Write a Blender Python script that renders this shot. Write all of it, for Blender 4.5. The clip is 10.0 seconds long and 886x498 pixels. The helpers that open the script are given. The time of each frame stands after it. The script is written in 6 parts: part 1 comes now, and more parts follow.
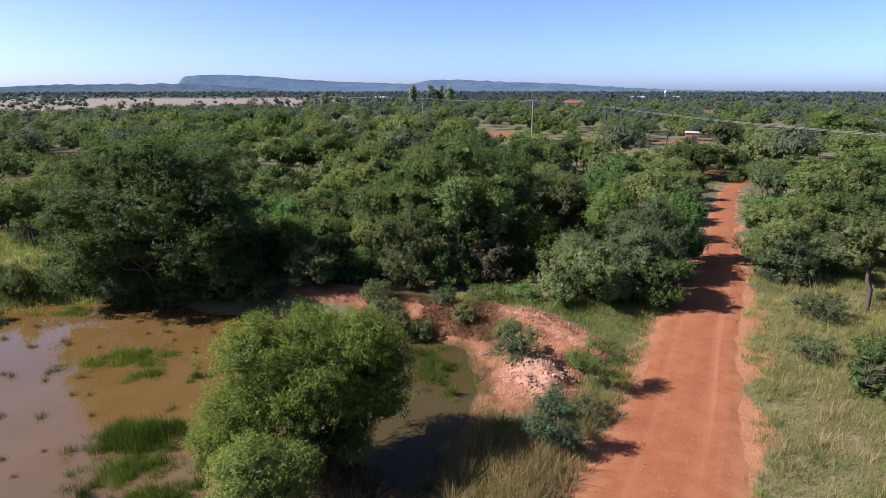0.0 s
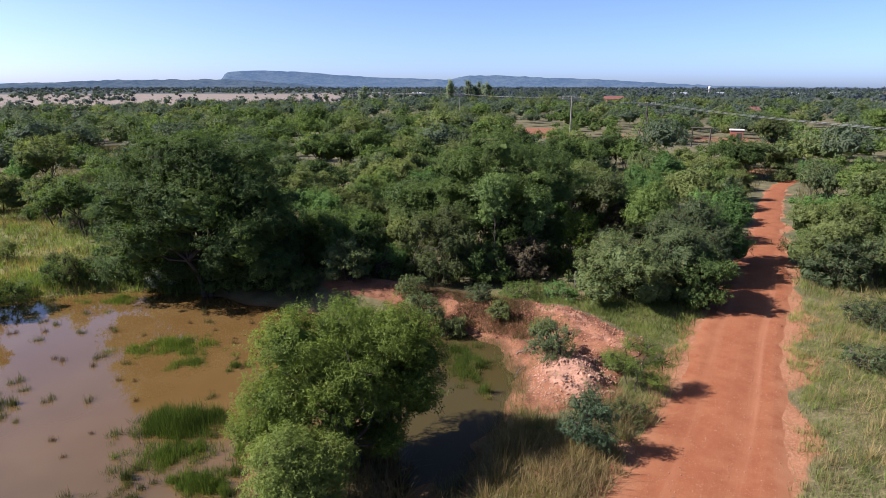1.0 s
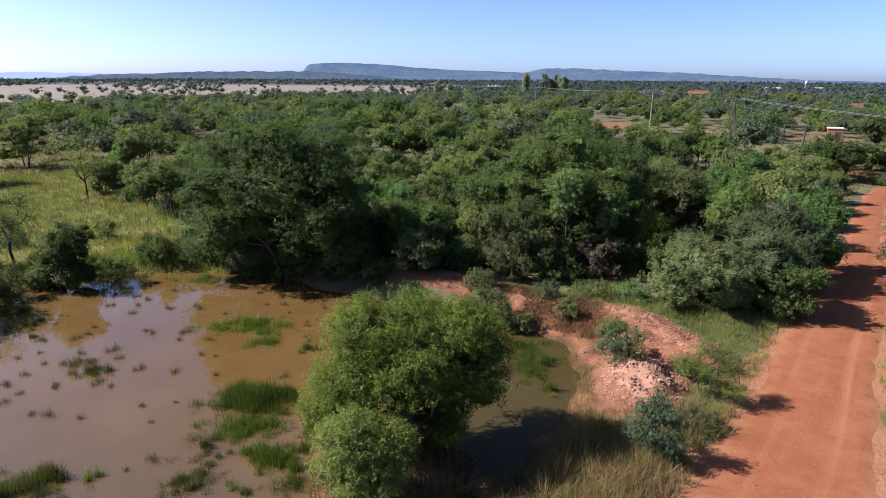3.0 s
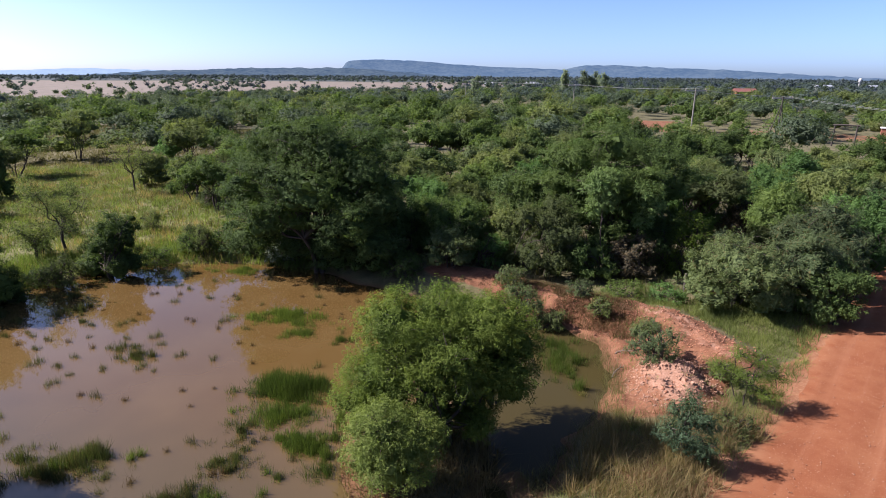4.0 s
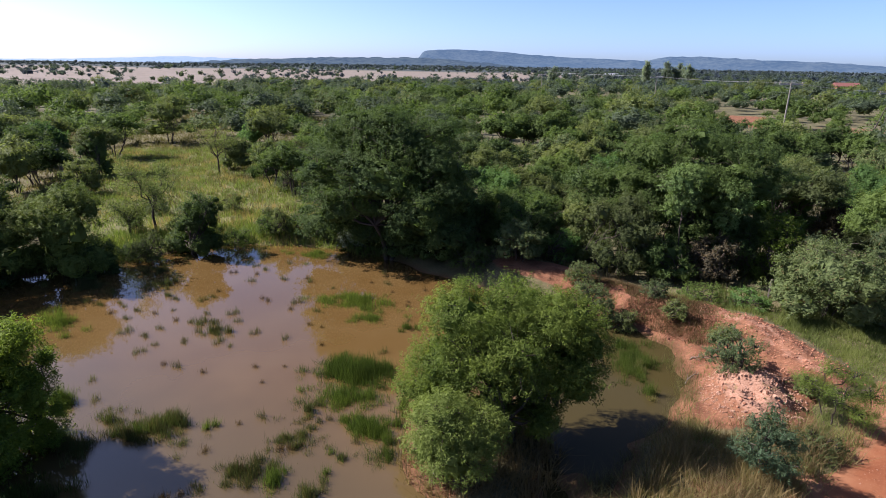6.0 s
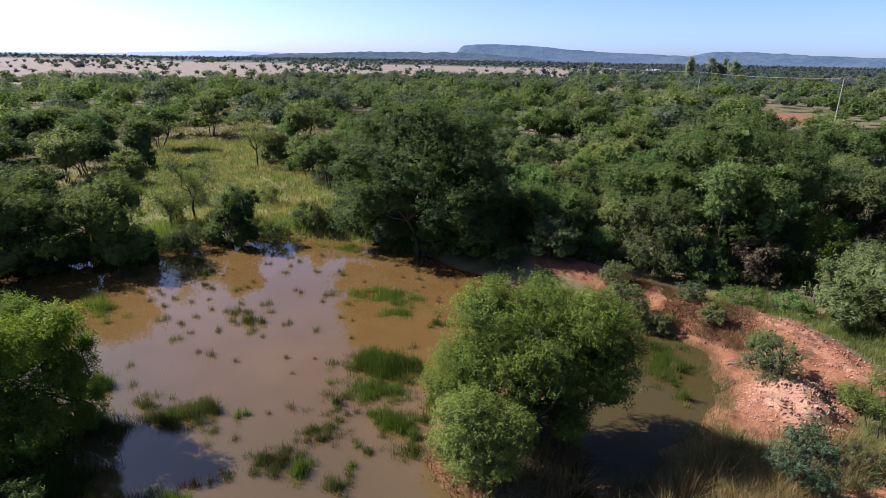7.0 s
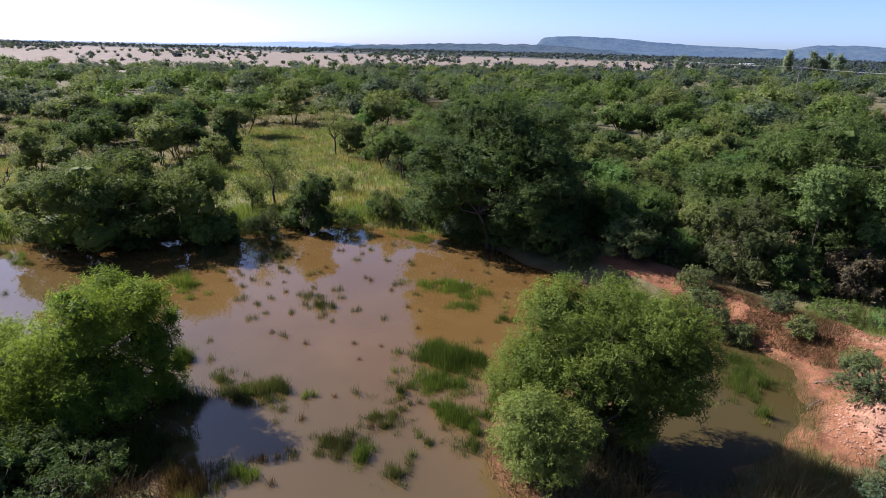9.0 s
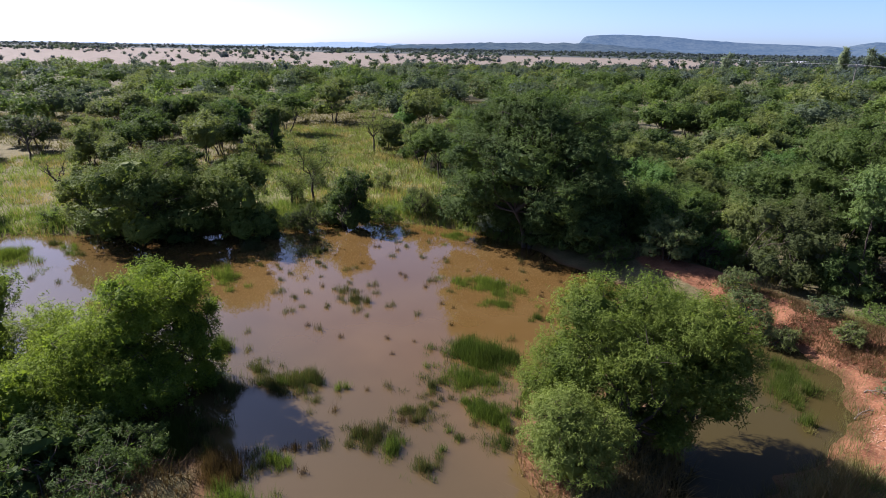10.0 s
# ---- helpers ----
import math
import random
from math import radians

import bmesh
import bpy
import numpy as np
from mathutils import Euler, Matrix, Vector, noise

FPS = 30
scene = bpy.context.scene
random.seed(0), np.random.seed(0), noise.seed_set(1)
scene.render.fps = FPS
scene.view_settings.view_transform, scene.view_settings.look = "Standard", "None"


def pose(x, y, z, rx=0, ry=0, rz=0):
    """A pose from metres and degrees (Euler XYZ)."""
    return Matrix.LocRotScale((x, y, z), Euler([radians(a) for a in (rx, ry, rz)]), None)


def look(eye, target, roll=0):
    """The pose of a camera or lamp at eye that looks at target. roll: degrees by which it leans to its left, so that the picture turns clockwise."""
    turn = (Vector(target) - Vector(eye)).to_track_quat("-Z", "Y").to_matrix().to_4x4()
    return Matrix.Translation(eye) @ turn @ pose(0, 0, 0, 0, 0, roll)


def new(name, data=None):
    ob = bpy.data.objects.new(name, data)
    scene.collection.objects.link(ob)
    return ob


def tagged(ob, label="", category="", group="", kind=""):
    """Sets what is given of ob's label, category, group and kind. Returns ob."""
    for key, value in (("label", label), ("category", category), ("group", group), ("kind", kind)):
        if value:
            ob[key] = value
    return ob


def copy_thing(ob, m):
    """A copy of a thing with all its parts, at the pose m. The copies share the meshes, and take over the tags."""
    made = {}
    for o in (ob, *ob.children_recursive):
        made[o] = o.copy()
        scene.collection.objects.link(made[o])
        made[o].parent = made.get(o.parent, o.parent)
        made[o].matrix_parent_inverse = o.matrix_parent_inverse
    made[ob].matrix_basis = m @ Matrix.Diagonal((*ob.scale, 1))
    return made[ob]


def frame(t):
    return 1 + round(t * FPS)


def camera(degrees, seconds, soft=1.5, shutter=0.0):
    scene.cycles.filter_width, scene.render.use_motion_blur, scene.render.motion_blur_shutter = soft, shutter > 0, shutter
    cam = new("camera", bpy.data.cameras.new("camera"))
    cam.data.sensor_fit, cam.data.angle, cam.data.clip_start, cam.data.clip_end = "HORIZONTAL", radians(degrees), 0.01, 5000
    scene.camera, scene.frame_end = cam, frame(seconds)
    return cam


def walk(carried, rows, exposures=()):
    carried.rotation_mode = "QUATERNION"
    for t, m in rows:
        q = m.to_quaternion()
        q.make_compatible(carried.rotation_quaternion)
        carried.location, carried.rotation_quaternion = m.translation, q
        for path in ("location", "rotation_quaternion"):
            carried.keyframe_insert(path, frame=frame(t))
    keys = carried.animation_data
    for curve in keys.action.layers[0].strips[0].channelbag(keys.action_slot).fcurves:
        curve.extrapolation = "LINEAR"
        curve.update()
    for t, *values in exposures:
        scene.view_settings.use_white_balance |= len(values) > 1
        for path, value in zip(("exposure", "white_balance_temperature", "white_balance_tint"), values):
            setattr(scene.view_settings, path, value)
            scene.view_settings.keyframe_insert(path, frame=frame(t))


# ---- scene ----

# ------------------------------------------------------------------ camera
cam = camera(75.19, 10.0, soft=0.8)


def drone(x, y, z, yaw, pitch, roll):
    """A hovering camera: yaw to its left, pitch below the horizon, roll about its own axis, in degrees."""
    return (Matrix.Translation((x, y, z)) @ Matrix.Rotation(radians(yaw), 4, "Z")
            @ Matrix.Rotation(radians(90 + pitch), 4, "X") @ Matrix.Rotation(radians(roll), 4, "Z"))


FLIGHT = [
    (0.0, 0.000, 0.000, 10.000, 0.00, -15.31, -0.10),
    (0.5, -0.019, 0.019, 10.002, 1.78, -15.51, -0.08),
    (1.0, -0.065, 0.044, 10.004, 3.55, -15.70, -0.03),
    (1.5, -0.118, 0.074, 10.004, 5.33, -15.89, 0.07),
    (2.0, -0.148, 0.090, 10.002, 7.12, -16.08, 0.17),
    (2.5, -0.131, 0.057, 10.005, 8.88, -16.24, 0.26),
    (4.0, 0.012, -0.158, 10.032, 14.22, -16.70, 0.44),
    (4.5, -0.018, -0.179, 10.027, 15.97, -16.91, 0.58),
    (5.0, -0.084, -0.141, 10.003, 17.73, -17.15, 0.74),
    (5.5, -0.112, -0.095, 9.996, 19.49, -17.40, 0.85),
    (7.0, -0.049, 0.112, 9.995, 24.80, -18.19, 1.08),
    (7.5, -0.044, 0.177, 9.995, 26.62, -18.44, 1.20),
    (8.0, -0.067, 0.213, 10.000, 28.41, -18.71, 1.33),
    (8.5, -0.095, 0.230, 9.997, 30.24, -18.91, 1.43),
    (9.0, -0.125, 0.236, 9.982, 32.09, -19.07, 1.48),
    (9.5, -0.086, 0.250, 9.948, 34.02, -19.18, 1.39),
    (10.0, -0.020, 0.260, 9.890, 36.00, -19.20, 1.15),
]
walk(cam, [(row[0], drone(*row[1:])) for row in FLIGHT], [(0.0, 1.58, 5950, 22), (10.0, 1.58, 5950, 22)])

# ------------------------------------------------------------------ light
SUN_AZ, SUN_EL = 96.0, 40.0          # degrees to the left of +y; above the horizon
sun_dir = Vector((-math.sin(radians(SUN_AZ)) * math.cos(radians(SUN_EL)),
                  math.cos(radians(SUN_AZ)) * math.cos(radians(SUN_EL)), math.sin(radians(SUN_EL))))
sun = new("sun", bpy.data.lights.new("sun", "SUN"))
sun.data.energy, sun.data.angle, sun.data.color = 5.0, radians(0.53), (1.0, 0.94, 0.84)
sun.matrix_world = look(sun_dir * 50, (0, 0, 0))

world = bpy.data.worlds.new("sky")
scene.world = world
world.use_nodes = True
wn = world.node_tree
sky = wn.nodes.new("ShaderNodeTexSky")
sky.sky_type, sky.sun_disc = "NISHITA", False
sky.sun_elevation, sky.sun_rotation = radians(SUN_EL), radians(-SUN_AZ)
sky.altitude, sky.air_density, sky.dust_density, sky.ozone_density = 1400, 0.6, 3.6, 4.3
wn.links.new(sky.outputs[0], wn.nodes["Background"].inputs[0])
wn.nodes["Background"].inputs[1].default_value = 0.077


# ------------------------------------------------------------------ materials
class Mat:
    """A small wrapper to write node trees briefly."""

    def __init__(self, name, rough=0.8, spec=0.3):
        self.m = bpy.data.materials.new(name)
        self.m.use_nodes = True
        self.t = self.m.node_tree
        self.b = self.t.nodes["Principled BSDF"]
        self.out = self.t.nodes["Material Output"]
        self.b.inputs["Roughness"].default_value = rough
        self.b.inputs["Specular IOR Level"].default_value = spec
        self.co = None

    def node(self, kind, **inputs):
        n = self.t.nodes.new(kind)
        for k, v in inputs.items():
            self.put(n, k.replace("_", " "), v)
        return n

    def put(self, n, key, v):
        sock = n.inputs[key]
        if hasattr(v, "is_output"):
            self.t.links.new(v, sock)
        else:
            sock.default_value = v

    def coord(self):
        if self.co is None:
            self.co = self.t.nodes.new("ShaderNodeTexCoord").outputs["Object"]
        return self.co

    def noise(self, scale, detail=4.0, rough=0.55, vec=None):
        n = self.node("ShaderNodeTexNoise", Scale=scale, Detail=detail, Roughness=rough)
        self.t.links.new(vec or self.coord(), n.inputs["Vector"])
        return n.outputs["Fac"]

    def ramp(self, fac, stops):
        n = self.t.nodes.new("ShaderNodeValToRGB")
        el = n.color_ramp.elements
        while len(el) < len(stops):
            el.new(0.5)
        for e, (p, c) in zip(el, stops):
            e.position, e.color = p, (*c, 1.0)
        self.t.links.new(fac, n.inputs[0])
        return n.outputs[0]

    def mix(self, fac, a, b, how="MIX"):
        n = self.t.nodes.new("ShaderNodeMix")
        n.data_type, n.blend_type = "RGBA", how
        for sock, v in ((n.inputs[0], fac), (n.inputs[6], a), (n.inputs[7], b)):
            if hasattr(v, "is_output"):
                self.t.links.new(v, sock)
            else:
                sock.default_value = (*v, 1.0) if isinstance(v, tuple) else v
        return n.outputs[2]

    def math(self, op, a, b=0.0, clamp=False):
        n = self.t.nodes.new("ShaderNodeMath")
        n.operation, n.use_clamp = op, clamp
        for sock, v in zip(n.inputs, (a, b)):
            if hasattr(v, "is_output"):
                self.t.links.new(v, sock)
            else:
                sock.default_value = v
        return n.outputs[0]

    def span(self, v, lo, hi):
        n = self.node("ShaderNodeMapRange")
        self.t.links.new(v, n.inputs["Value"])
        n.inputs["From Min"].default_value, n.inputs["From Max"].default_value = lo, hi
        n.interpolation_type = "SMOOTHSTEP"
        return n.outputs[0]

    def attr(self, name):
        n = self.t.nodes.new("ShaderNodeAttribute")
        n.attribute_name = name
        return n.outputs["Fac"]

    def color(self, c):
        self.put(self.b, "Base Color", c if hasattr(c, "is_output") else (*c, 1.0))
        return self

    def bump(self, height, strength=0.5, dist=0.05):
        n = self.node("ShaderNodeBump", Strength=strength, Distance=dist)
        self.t.links.new(height, n.inputs["Height"])
        self.t.links.new(n.outputs[0], self.b.inputs["Normal"])
        return self


def foliage(name, dark, light, glow=0.4, dry=0.0, patch=0.6, spread=0.65):
    """Leaves: colour differs leaf by leaf, plant by plant and clump by clump; light shines through them."""
    k = Mat(name, 0.6, 0.05)
    isl = k.node("ShaderNodeNewGeometry").outputs["Random Per Island"]
    rnd = k.node("ShaderNodeObjectInfo").outputs["Random"]
    c = k.mix(isl, dark, light)
    clump = k.span(k.noise(patch, 2.0), 0.35, 0.65)
    warm = tuple(v * f for v, f in zip(light, (1.2, 1.1, 0.88)))
    c = k.mix(k.math("MULTIPLY", clump, 0.5), c, warm)
    sober = tuple(v * f for v, f in zip(dark, (0.95, 0.85, 1.0)))
    c = k.mix(k.math("MULTIPLY", k.span(rnd, 0.45, 1.0), spread), c, sober)
    c = k.mix(k.math("MULTIPLY", k.span(rnd, 0.45, 0.0), spread * 0.7), c, warm)
    if dry:
        c = k.mix(k.math("MULTIPLY", k.math("GREATER_THAN", isl, 1 - dry), 0.8), c, (0.128, 0.087, 0.041))
    k.color(k.mix(1.0, c, (0.73, 0.77, 0.73), "MULTIPLY"))
    tr = k.node("ShaderNodeBsdfTranslucent")
    k.put(tr, "Color", k.mix(1.0, c, (1.35, 1.5, 0.78), "MULTIPLY"))
    mx = k.node("ShaderNodeMixShader", Fac=glow * 0.72)
    k.t.links.new(k.b.outputs[0], mx.inputs[1])
    k.t.links.new(tr.outputs[0], mx.inputs[2])
    k.t.links.new(mx.outputs[0], k.out.inputs["Surface"])
    return k.m


WILLOW = foliage("willow_leaves", (0.052, 0.084, 0.016), (0.190, 0.238, 0.054), 0.5)
BRIGHTWILLOW = foliage("bright_willow_leaves", (0.046, 0.078, 0.012), (0.170, 0.222, 0.038), 0.55)
PALEWILLOW = foliage("pale_leaves", (0.060, 0.090, 0.024), (0.152, 0.192, 0.058), 0.45)
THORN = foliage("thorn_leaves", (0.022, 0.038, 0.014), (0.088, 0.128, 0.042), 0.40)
# bush leaves that pass less light, so the backlit far-bank bushes stay dark
BACKLITLEAF = foliage("backlit_bush_leaves", (0.034, 0.054, 0.016), (0.150, 0.186, 0.050), 0.27)
THORNBLUE = foliage("bluish_thorn_leaves", (0.028, 0.050, 0.027), (0.088, 0.125, 0.070), 0.35)
BUSH = foliage("bush_leaves", (0.036, 0.060, 0.018), (0.122, 0.170, 0.055), 0.48)
OLIVE = foliage("olive_leaves", (0.055, 0.073, 0.028), (0.152, 0.178, 0.070), 0.48)
GREY = foliage("grey_leaves", (0.044, 0.064, 0.029), (0.118, 0.150, 0.068), 0.35, dry=0.06)
PALECLIMBER = foliage("pale_climber_leaves", (0.080, 0.125, 0.042), (0.165, 0.230, 0.085), 0.45)
WHITEDLEAF = foliage("whitish_leaves", (0.22, 0.25, 0.20), (0.42, 0.46, 0.40), 0.3)
GUM = foliage("gum_leaves", (0.110, 0.140, 0.105), (0.185, 0.220, 0.165), 0.6)
FRESH = foliage("fresh_leaves", (0.056, 0.107, 0.031), (0.125, 0.207, 0.068), 0.48)
DRYBUSH = foliage("dry_twigs", (0.036, 0.032, 0.025), (0.075, 0.067, 0.052), 0.15, dry=0.3)
GRASS = foliage("grass_blades", (0.086, 0.084, 0.034), (0.190, 0.172, 0.080), 0.38, dry=0.12, patch=0.35)
VERGE = foliage("verge_blades", (0.085, 0.110, 0.030), (0.235, 0.260, 0.090), 0.42, patch=0.6)
STRAW = foliage("straw_blades", (0.150, 0.108, 0.048), (0.340, 0.262, 0.135), 0.35, patch=0.5)
LUSH = foliage("lush_blades", (0.062, 0.095, 0.022), (0.175, 0.215, 0.055), 0.42, patch=0.25)
REED = foliage("reed_blades", (0.038, 0.049, 0.017), (0.087, 0.099, 0.041), 0.3, dry=0.2)
REEDGREEN = foliage("green_reed_blades", (0.034, 0.056, 0.012), (0.092, 0.122, 0.030), 0.45)
RUST = foliage("rusty_weed_leaves", (0.052, 0.032, 0.017), (0.116, 0.075, 0.041), 0.25)
# the haze of distance is put into these three as bluer, flatter leaf colours
FARWOOD = foliage("far_wood_hazed_leaves", (0.052, 0.072, 0.050), (0.092, 0.116, 0.080), 0.45, patch=0.16)
MIDWOOD = foliage("mid_wood_hazed_leaves", (0.062, 0.084, 0.080), (0.092, 0.118, 0.110), 0.4, patch=0.06)
DISTANTWOOD = foliage("distant_wood_hazed_leaves", (0.042, 0.058, 0.074), (0.060, 0.078, 0.098), 0.2, patch=0.02)


def bark_material(name, a, b):
    k = Mat(name, 0.9, 0.2)
    n = k.noise(9.0, 6.0)
    k.color(k.mix(n, a, b)).bump(n, 0.6, 0.02)
    return k.m


BARK = bark_material("bark", (0.026, 0.020, 0.015), (0.075, 0.058, 0.046))
PALEBARK = bark_material("pale_bark", (0.093, 0.075, 0.058), (0.186, 0.157, 0.128))
POLEWOOD = bark_material("weathered_pole_wood", (0.116, 0.104, 0.087), (0.220, 0.203, 0.174))
DARKPOLE = bark_material("tarred_pole_wood", (0.035, 0.029, 0.026), (0.075, 0.064, 0.052))


def ground_material():
    k = Mat("veld_ground", 0.95, 0.15)
    big, mid, fine = k.noise(0.12, 3.0), k.noise(1.1, 5.0), k.noise(14.0, 6.0, 0.65)
    grassy = k.mix(k.span(mid, 0.3, 0.7), (0.090, 0.078, 0.035), (0.145, 0.119, 0.061))
    grassy = k.mix(k.span(fine, 0.35, 0.7), grassy, (0.061, 0.057, 0.024))
    lush = k.mix(k.span(mid, 0.35, 0.65), (0.075, 0.081, 0.028), (0.139, 0.125, 0.051))
    red = k.mix(k.span(mid, 0.3, 0.7), (0.098, 0.038, 0.018), (0.170, 0.076, 0.040))
    red = k.mix(k.span(fine, 0.48, 0.72), red, (0.205, 0.110, 0.064))
    red = k.mix(k.math("MULTIPLY", k.span(k.noise(5.0, 4.0), 0.55, 0.68), 0.65), red, (0.070, 0.043, 0.023))
    field = k.mix(k.span(big, 0.3, 0.7), (0.112, 0.092, 0.071), (0.154, 0.128, 0.102))
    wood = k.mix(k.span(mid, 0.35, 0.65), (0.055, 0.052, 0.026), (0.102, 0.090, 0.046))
    c = k.mix(k.span(k.math("ADD", k.attr("lush"), k.math("MULTIPLY", k.math("SUBTRACT", mid, 0.5), 0.9)), 0.35, 0.65), grassy, lush)
    pink = k.mix(k.span(fine, 0.35, 0.65), (0.195, 0.098, 0.060), (0.275, 0.160, 0.108))
    red = k.mix(k.span(k.math("ADD", k.attr("pale"), k.math("MULTIPLY", k.math("SUBTRACT", k.noise(2.4, 5.0), 0.5), 1.2)), 0.4, 0.7), red, pink)
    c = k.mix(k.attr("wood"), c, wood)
    c = k.mix(k.span(k.math("ADD", k.attr("field"), k.math("MULTIPLY", k.math("SUBTRACT", big, 0.5), 0.3)), 0.4, 0.6), c, field)
    c = k.mix(k.span(k.math("ADD", k.attr("bare"), k.math("MULTIPLY", k.math("SUBTRACT", mid, 0.5), 1.1)), 0.38, 0.62), c, red)
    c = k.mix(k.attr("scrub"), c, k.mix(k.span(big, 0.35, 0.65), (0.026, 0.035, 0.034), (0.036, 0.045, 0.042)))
    sand = k.mix(k.span(fine, 0.4, 0.7), k.mix(k.span(mid, 0.3, 0.7), (0.165, 0.068, 0.031), (0.205, 0.094, 0.046)), (0.240, 0.125, 0.068))
    c = k.mix(k.span(k.math("ADD", k.attr("sand"), k.math("MULTIPLY", k.math("SUBTRACT", mid, 0.5), 0.8)), 0.35, 0.65), c, sand)
    mud = k.attr("mud")
    c = k.mix(mud, c, (0.099, 0.049, 0.023))
    k.color(c).bump(k.math("ADD", fine, mid), 0.7, 0.06)
    return k.m


def road_material():
    k = Mat("red_dirt", 0.93, 0.15)
    mid, fine, big = k.noise(1.6, 5.0), k.noise(26.0, 5.0, 0.7), k.noise(0.35, 3.0)
    uv = k.node("ShaderNodeUVMap").outputs[0]
    sep = k.node("ShaderNodeSeparateXYZ")
    k.t.links.new(uv, sep.inputs[0])
    across = sep.outputs[0]
    stretch = k.node("ShaderNodeMapping")
    stretch.inputs["Scale"].default_value = (14.0, 0.12, 1.0)
    k.t.links.new(uv, stretch.inputs[0])
    streak = k.noise(1.0, 4.0, 0.6, stretch.outputs[0])
    c = k.mix(k.span(mid, 0.3, 0.7), (0.150, 0.050, 0.020), (0.176, 0.066, 0.028))
    c = k.mix(k.math("MULTIPLY", k.span(streak, 0.5, 0.75), 0.30), c, (0.215, 0.092, 0.046))
    c = k.mix(k.math("MULTIPLY", k.span(fine, 0.56, 0.70), 0.7), c, (0.265, 0.140, 0.082))
    c = k.mix(k.math("MULTIPLY", k.span(k.noise(60.0, 3.0), 0.62, 0.72), 0.5), c, (0.116, 0.043, 0.023))
    c = k.mix(k.math("MULTIPLY", k.span(big, 0.55, 0.75), 0.2), c, (0.140, 0.047, 0.021))
    rut = k.span(k.math("ABSOLUTE", k.math("SUBTRACT", k.math("ABSOLUTE", across), 0.15)), 0.055, 0.01)
    c = k.mix(k.math("MULTIPLY", rut, k.math("MULTIPLY", k.span(streak, 0.35, 0.7), 0.30)), c, (0.245, 0.112, 0.058))
    edge = k.span(k.math("ADD", k.math("ABSOLUTE", across), k.math("MULTIPLY", k.math("SUBTRACT", mid, 0.5), 0.25)), 0.22, 0.40)
    c = k.mix(k.math("MULTIPLY", edge, 0.85), c, (0.200, 0.092, 0.045))
    k.color(c).bump(k.math("ADD", k.math("MULTIPLY", streak, 0.5), fine), 0.5, 0.03)
    return k.m


def water_material():
    k = Mat("muddy_water", 0.035, 0.5)
    k.b.inputs["IOR"].default_value = 1.55
    a = k.noise(0.22, 3.0)
    c = k.mix(k.span(a, 0.3, 0.7), (0.070, 0.040, 0.012), (0.086, 0.053, 0.019))
    sep = k.node("ShaderNodeSeparateXYZ")
    k.t.links.new(k.coord(), sep.inputs[0])
    # the still cove behind the spit: its own darker water, darkened further for the willow's shadow
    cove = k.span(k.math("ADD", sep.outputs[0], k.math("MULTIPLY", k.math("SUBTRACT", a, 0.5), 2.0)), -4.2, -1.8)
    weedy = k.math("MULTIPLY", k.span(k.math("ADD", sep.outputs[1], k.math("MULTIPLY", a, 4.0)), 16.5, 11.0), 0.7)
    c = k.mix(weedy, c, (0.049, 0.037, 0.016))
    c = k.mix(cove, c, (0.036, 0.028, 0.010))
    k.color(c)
    # shine is cut over the cove so the water in the willow's shadow goes dark
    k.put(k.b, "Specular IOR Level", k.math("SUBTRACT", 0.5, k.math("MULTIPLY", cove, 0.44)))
    k.bump(k.noise(2.2, 2.0), 0.06, 0.02)
    return k.m


def plain(name, a, b, scale=6.0, rough=0.7, metal=0.0):
    k = Mat(name, rough, 0.4)
    k.b.inputs["Metallic"].default_value = metal
    n = k.noise(scale, 5.0)
    k.color(k.mix(n, a, b)).bump(n, 0.15, 0.01)
    return k.m


GROUND, ROAD, WATER = ground_material(), road_material(), water_material()
STONE = plain("pinkish_stone", (0.205, 0.105, 0.064), (0.285, 0.170, 0.115), 11.0, 0.95)
REDSTONE = plain("red_clod", (0.209, 0.081, 0.041), (0.290, 0.139, 0.081), 11.0, 0.95)
BRICK = plain("red_brick", (0.162, 0.052, 0.032), (0.232, 0.087, 0.052), 7.0, 0.9)
REDROOF = plain("red_roof_sheet", (0.116, 0.043, 0.032), (0.157, 0.064, 0.049), 2.0, 0.6)
WHITEWALL = plain("white_paint", (0.32, 0.31, 0.30), (0.44, 0.43, 0.41), 2.0, 0.8)
WHITECAR = plain("white_car_paint", (0.72, 0.72, 0.72), (0.80, 0.80, 0.80), 1.0, 0.3)
DARKGLASS = plain("dark_glass", (0.015, 0.018, 0.02), (0.03, 0.035, 0.04), 1.0, 0.1)
RUBBER = plain("rubber", (0.02, 0.02, 0.02), (0.035, 0.035, 0.035), 5.0, 0.9)
GREYROOF = plain("grey_roof_sheet", (0.209, 0.220, 0.244), (0.302, 0.313, 0.331), 2.0, 0.5)
PALEWOOD = plain("bleached_wood", (0.244, 0.226, 0.197), (0.325, 0.307, 0.273), 9.0, 0.9)
WIRE = plain("aluminium_wire", (0.261, 0.255, 0.244), (0.348, 0.342, 0.325), 2.0, 0.5, 0.6)
INSULATOR = plain("porcelain", (0.174, 0.116, 0.087), (0.261, 0.220, 0.191), 4.0, 0.3)


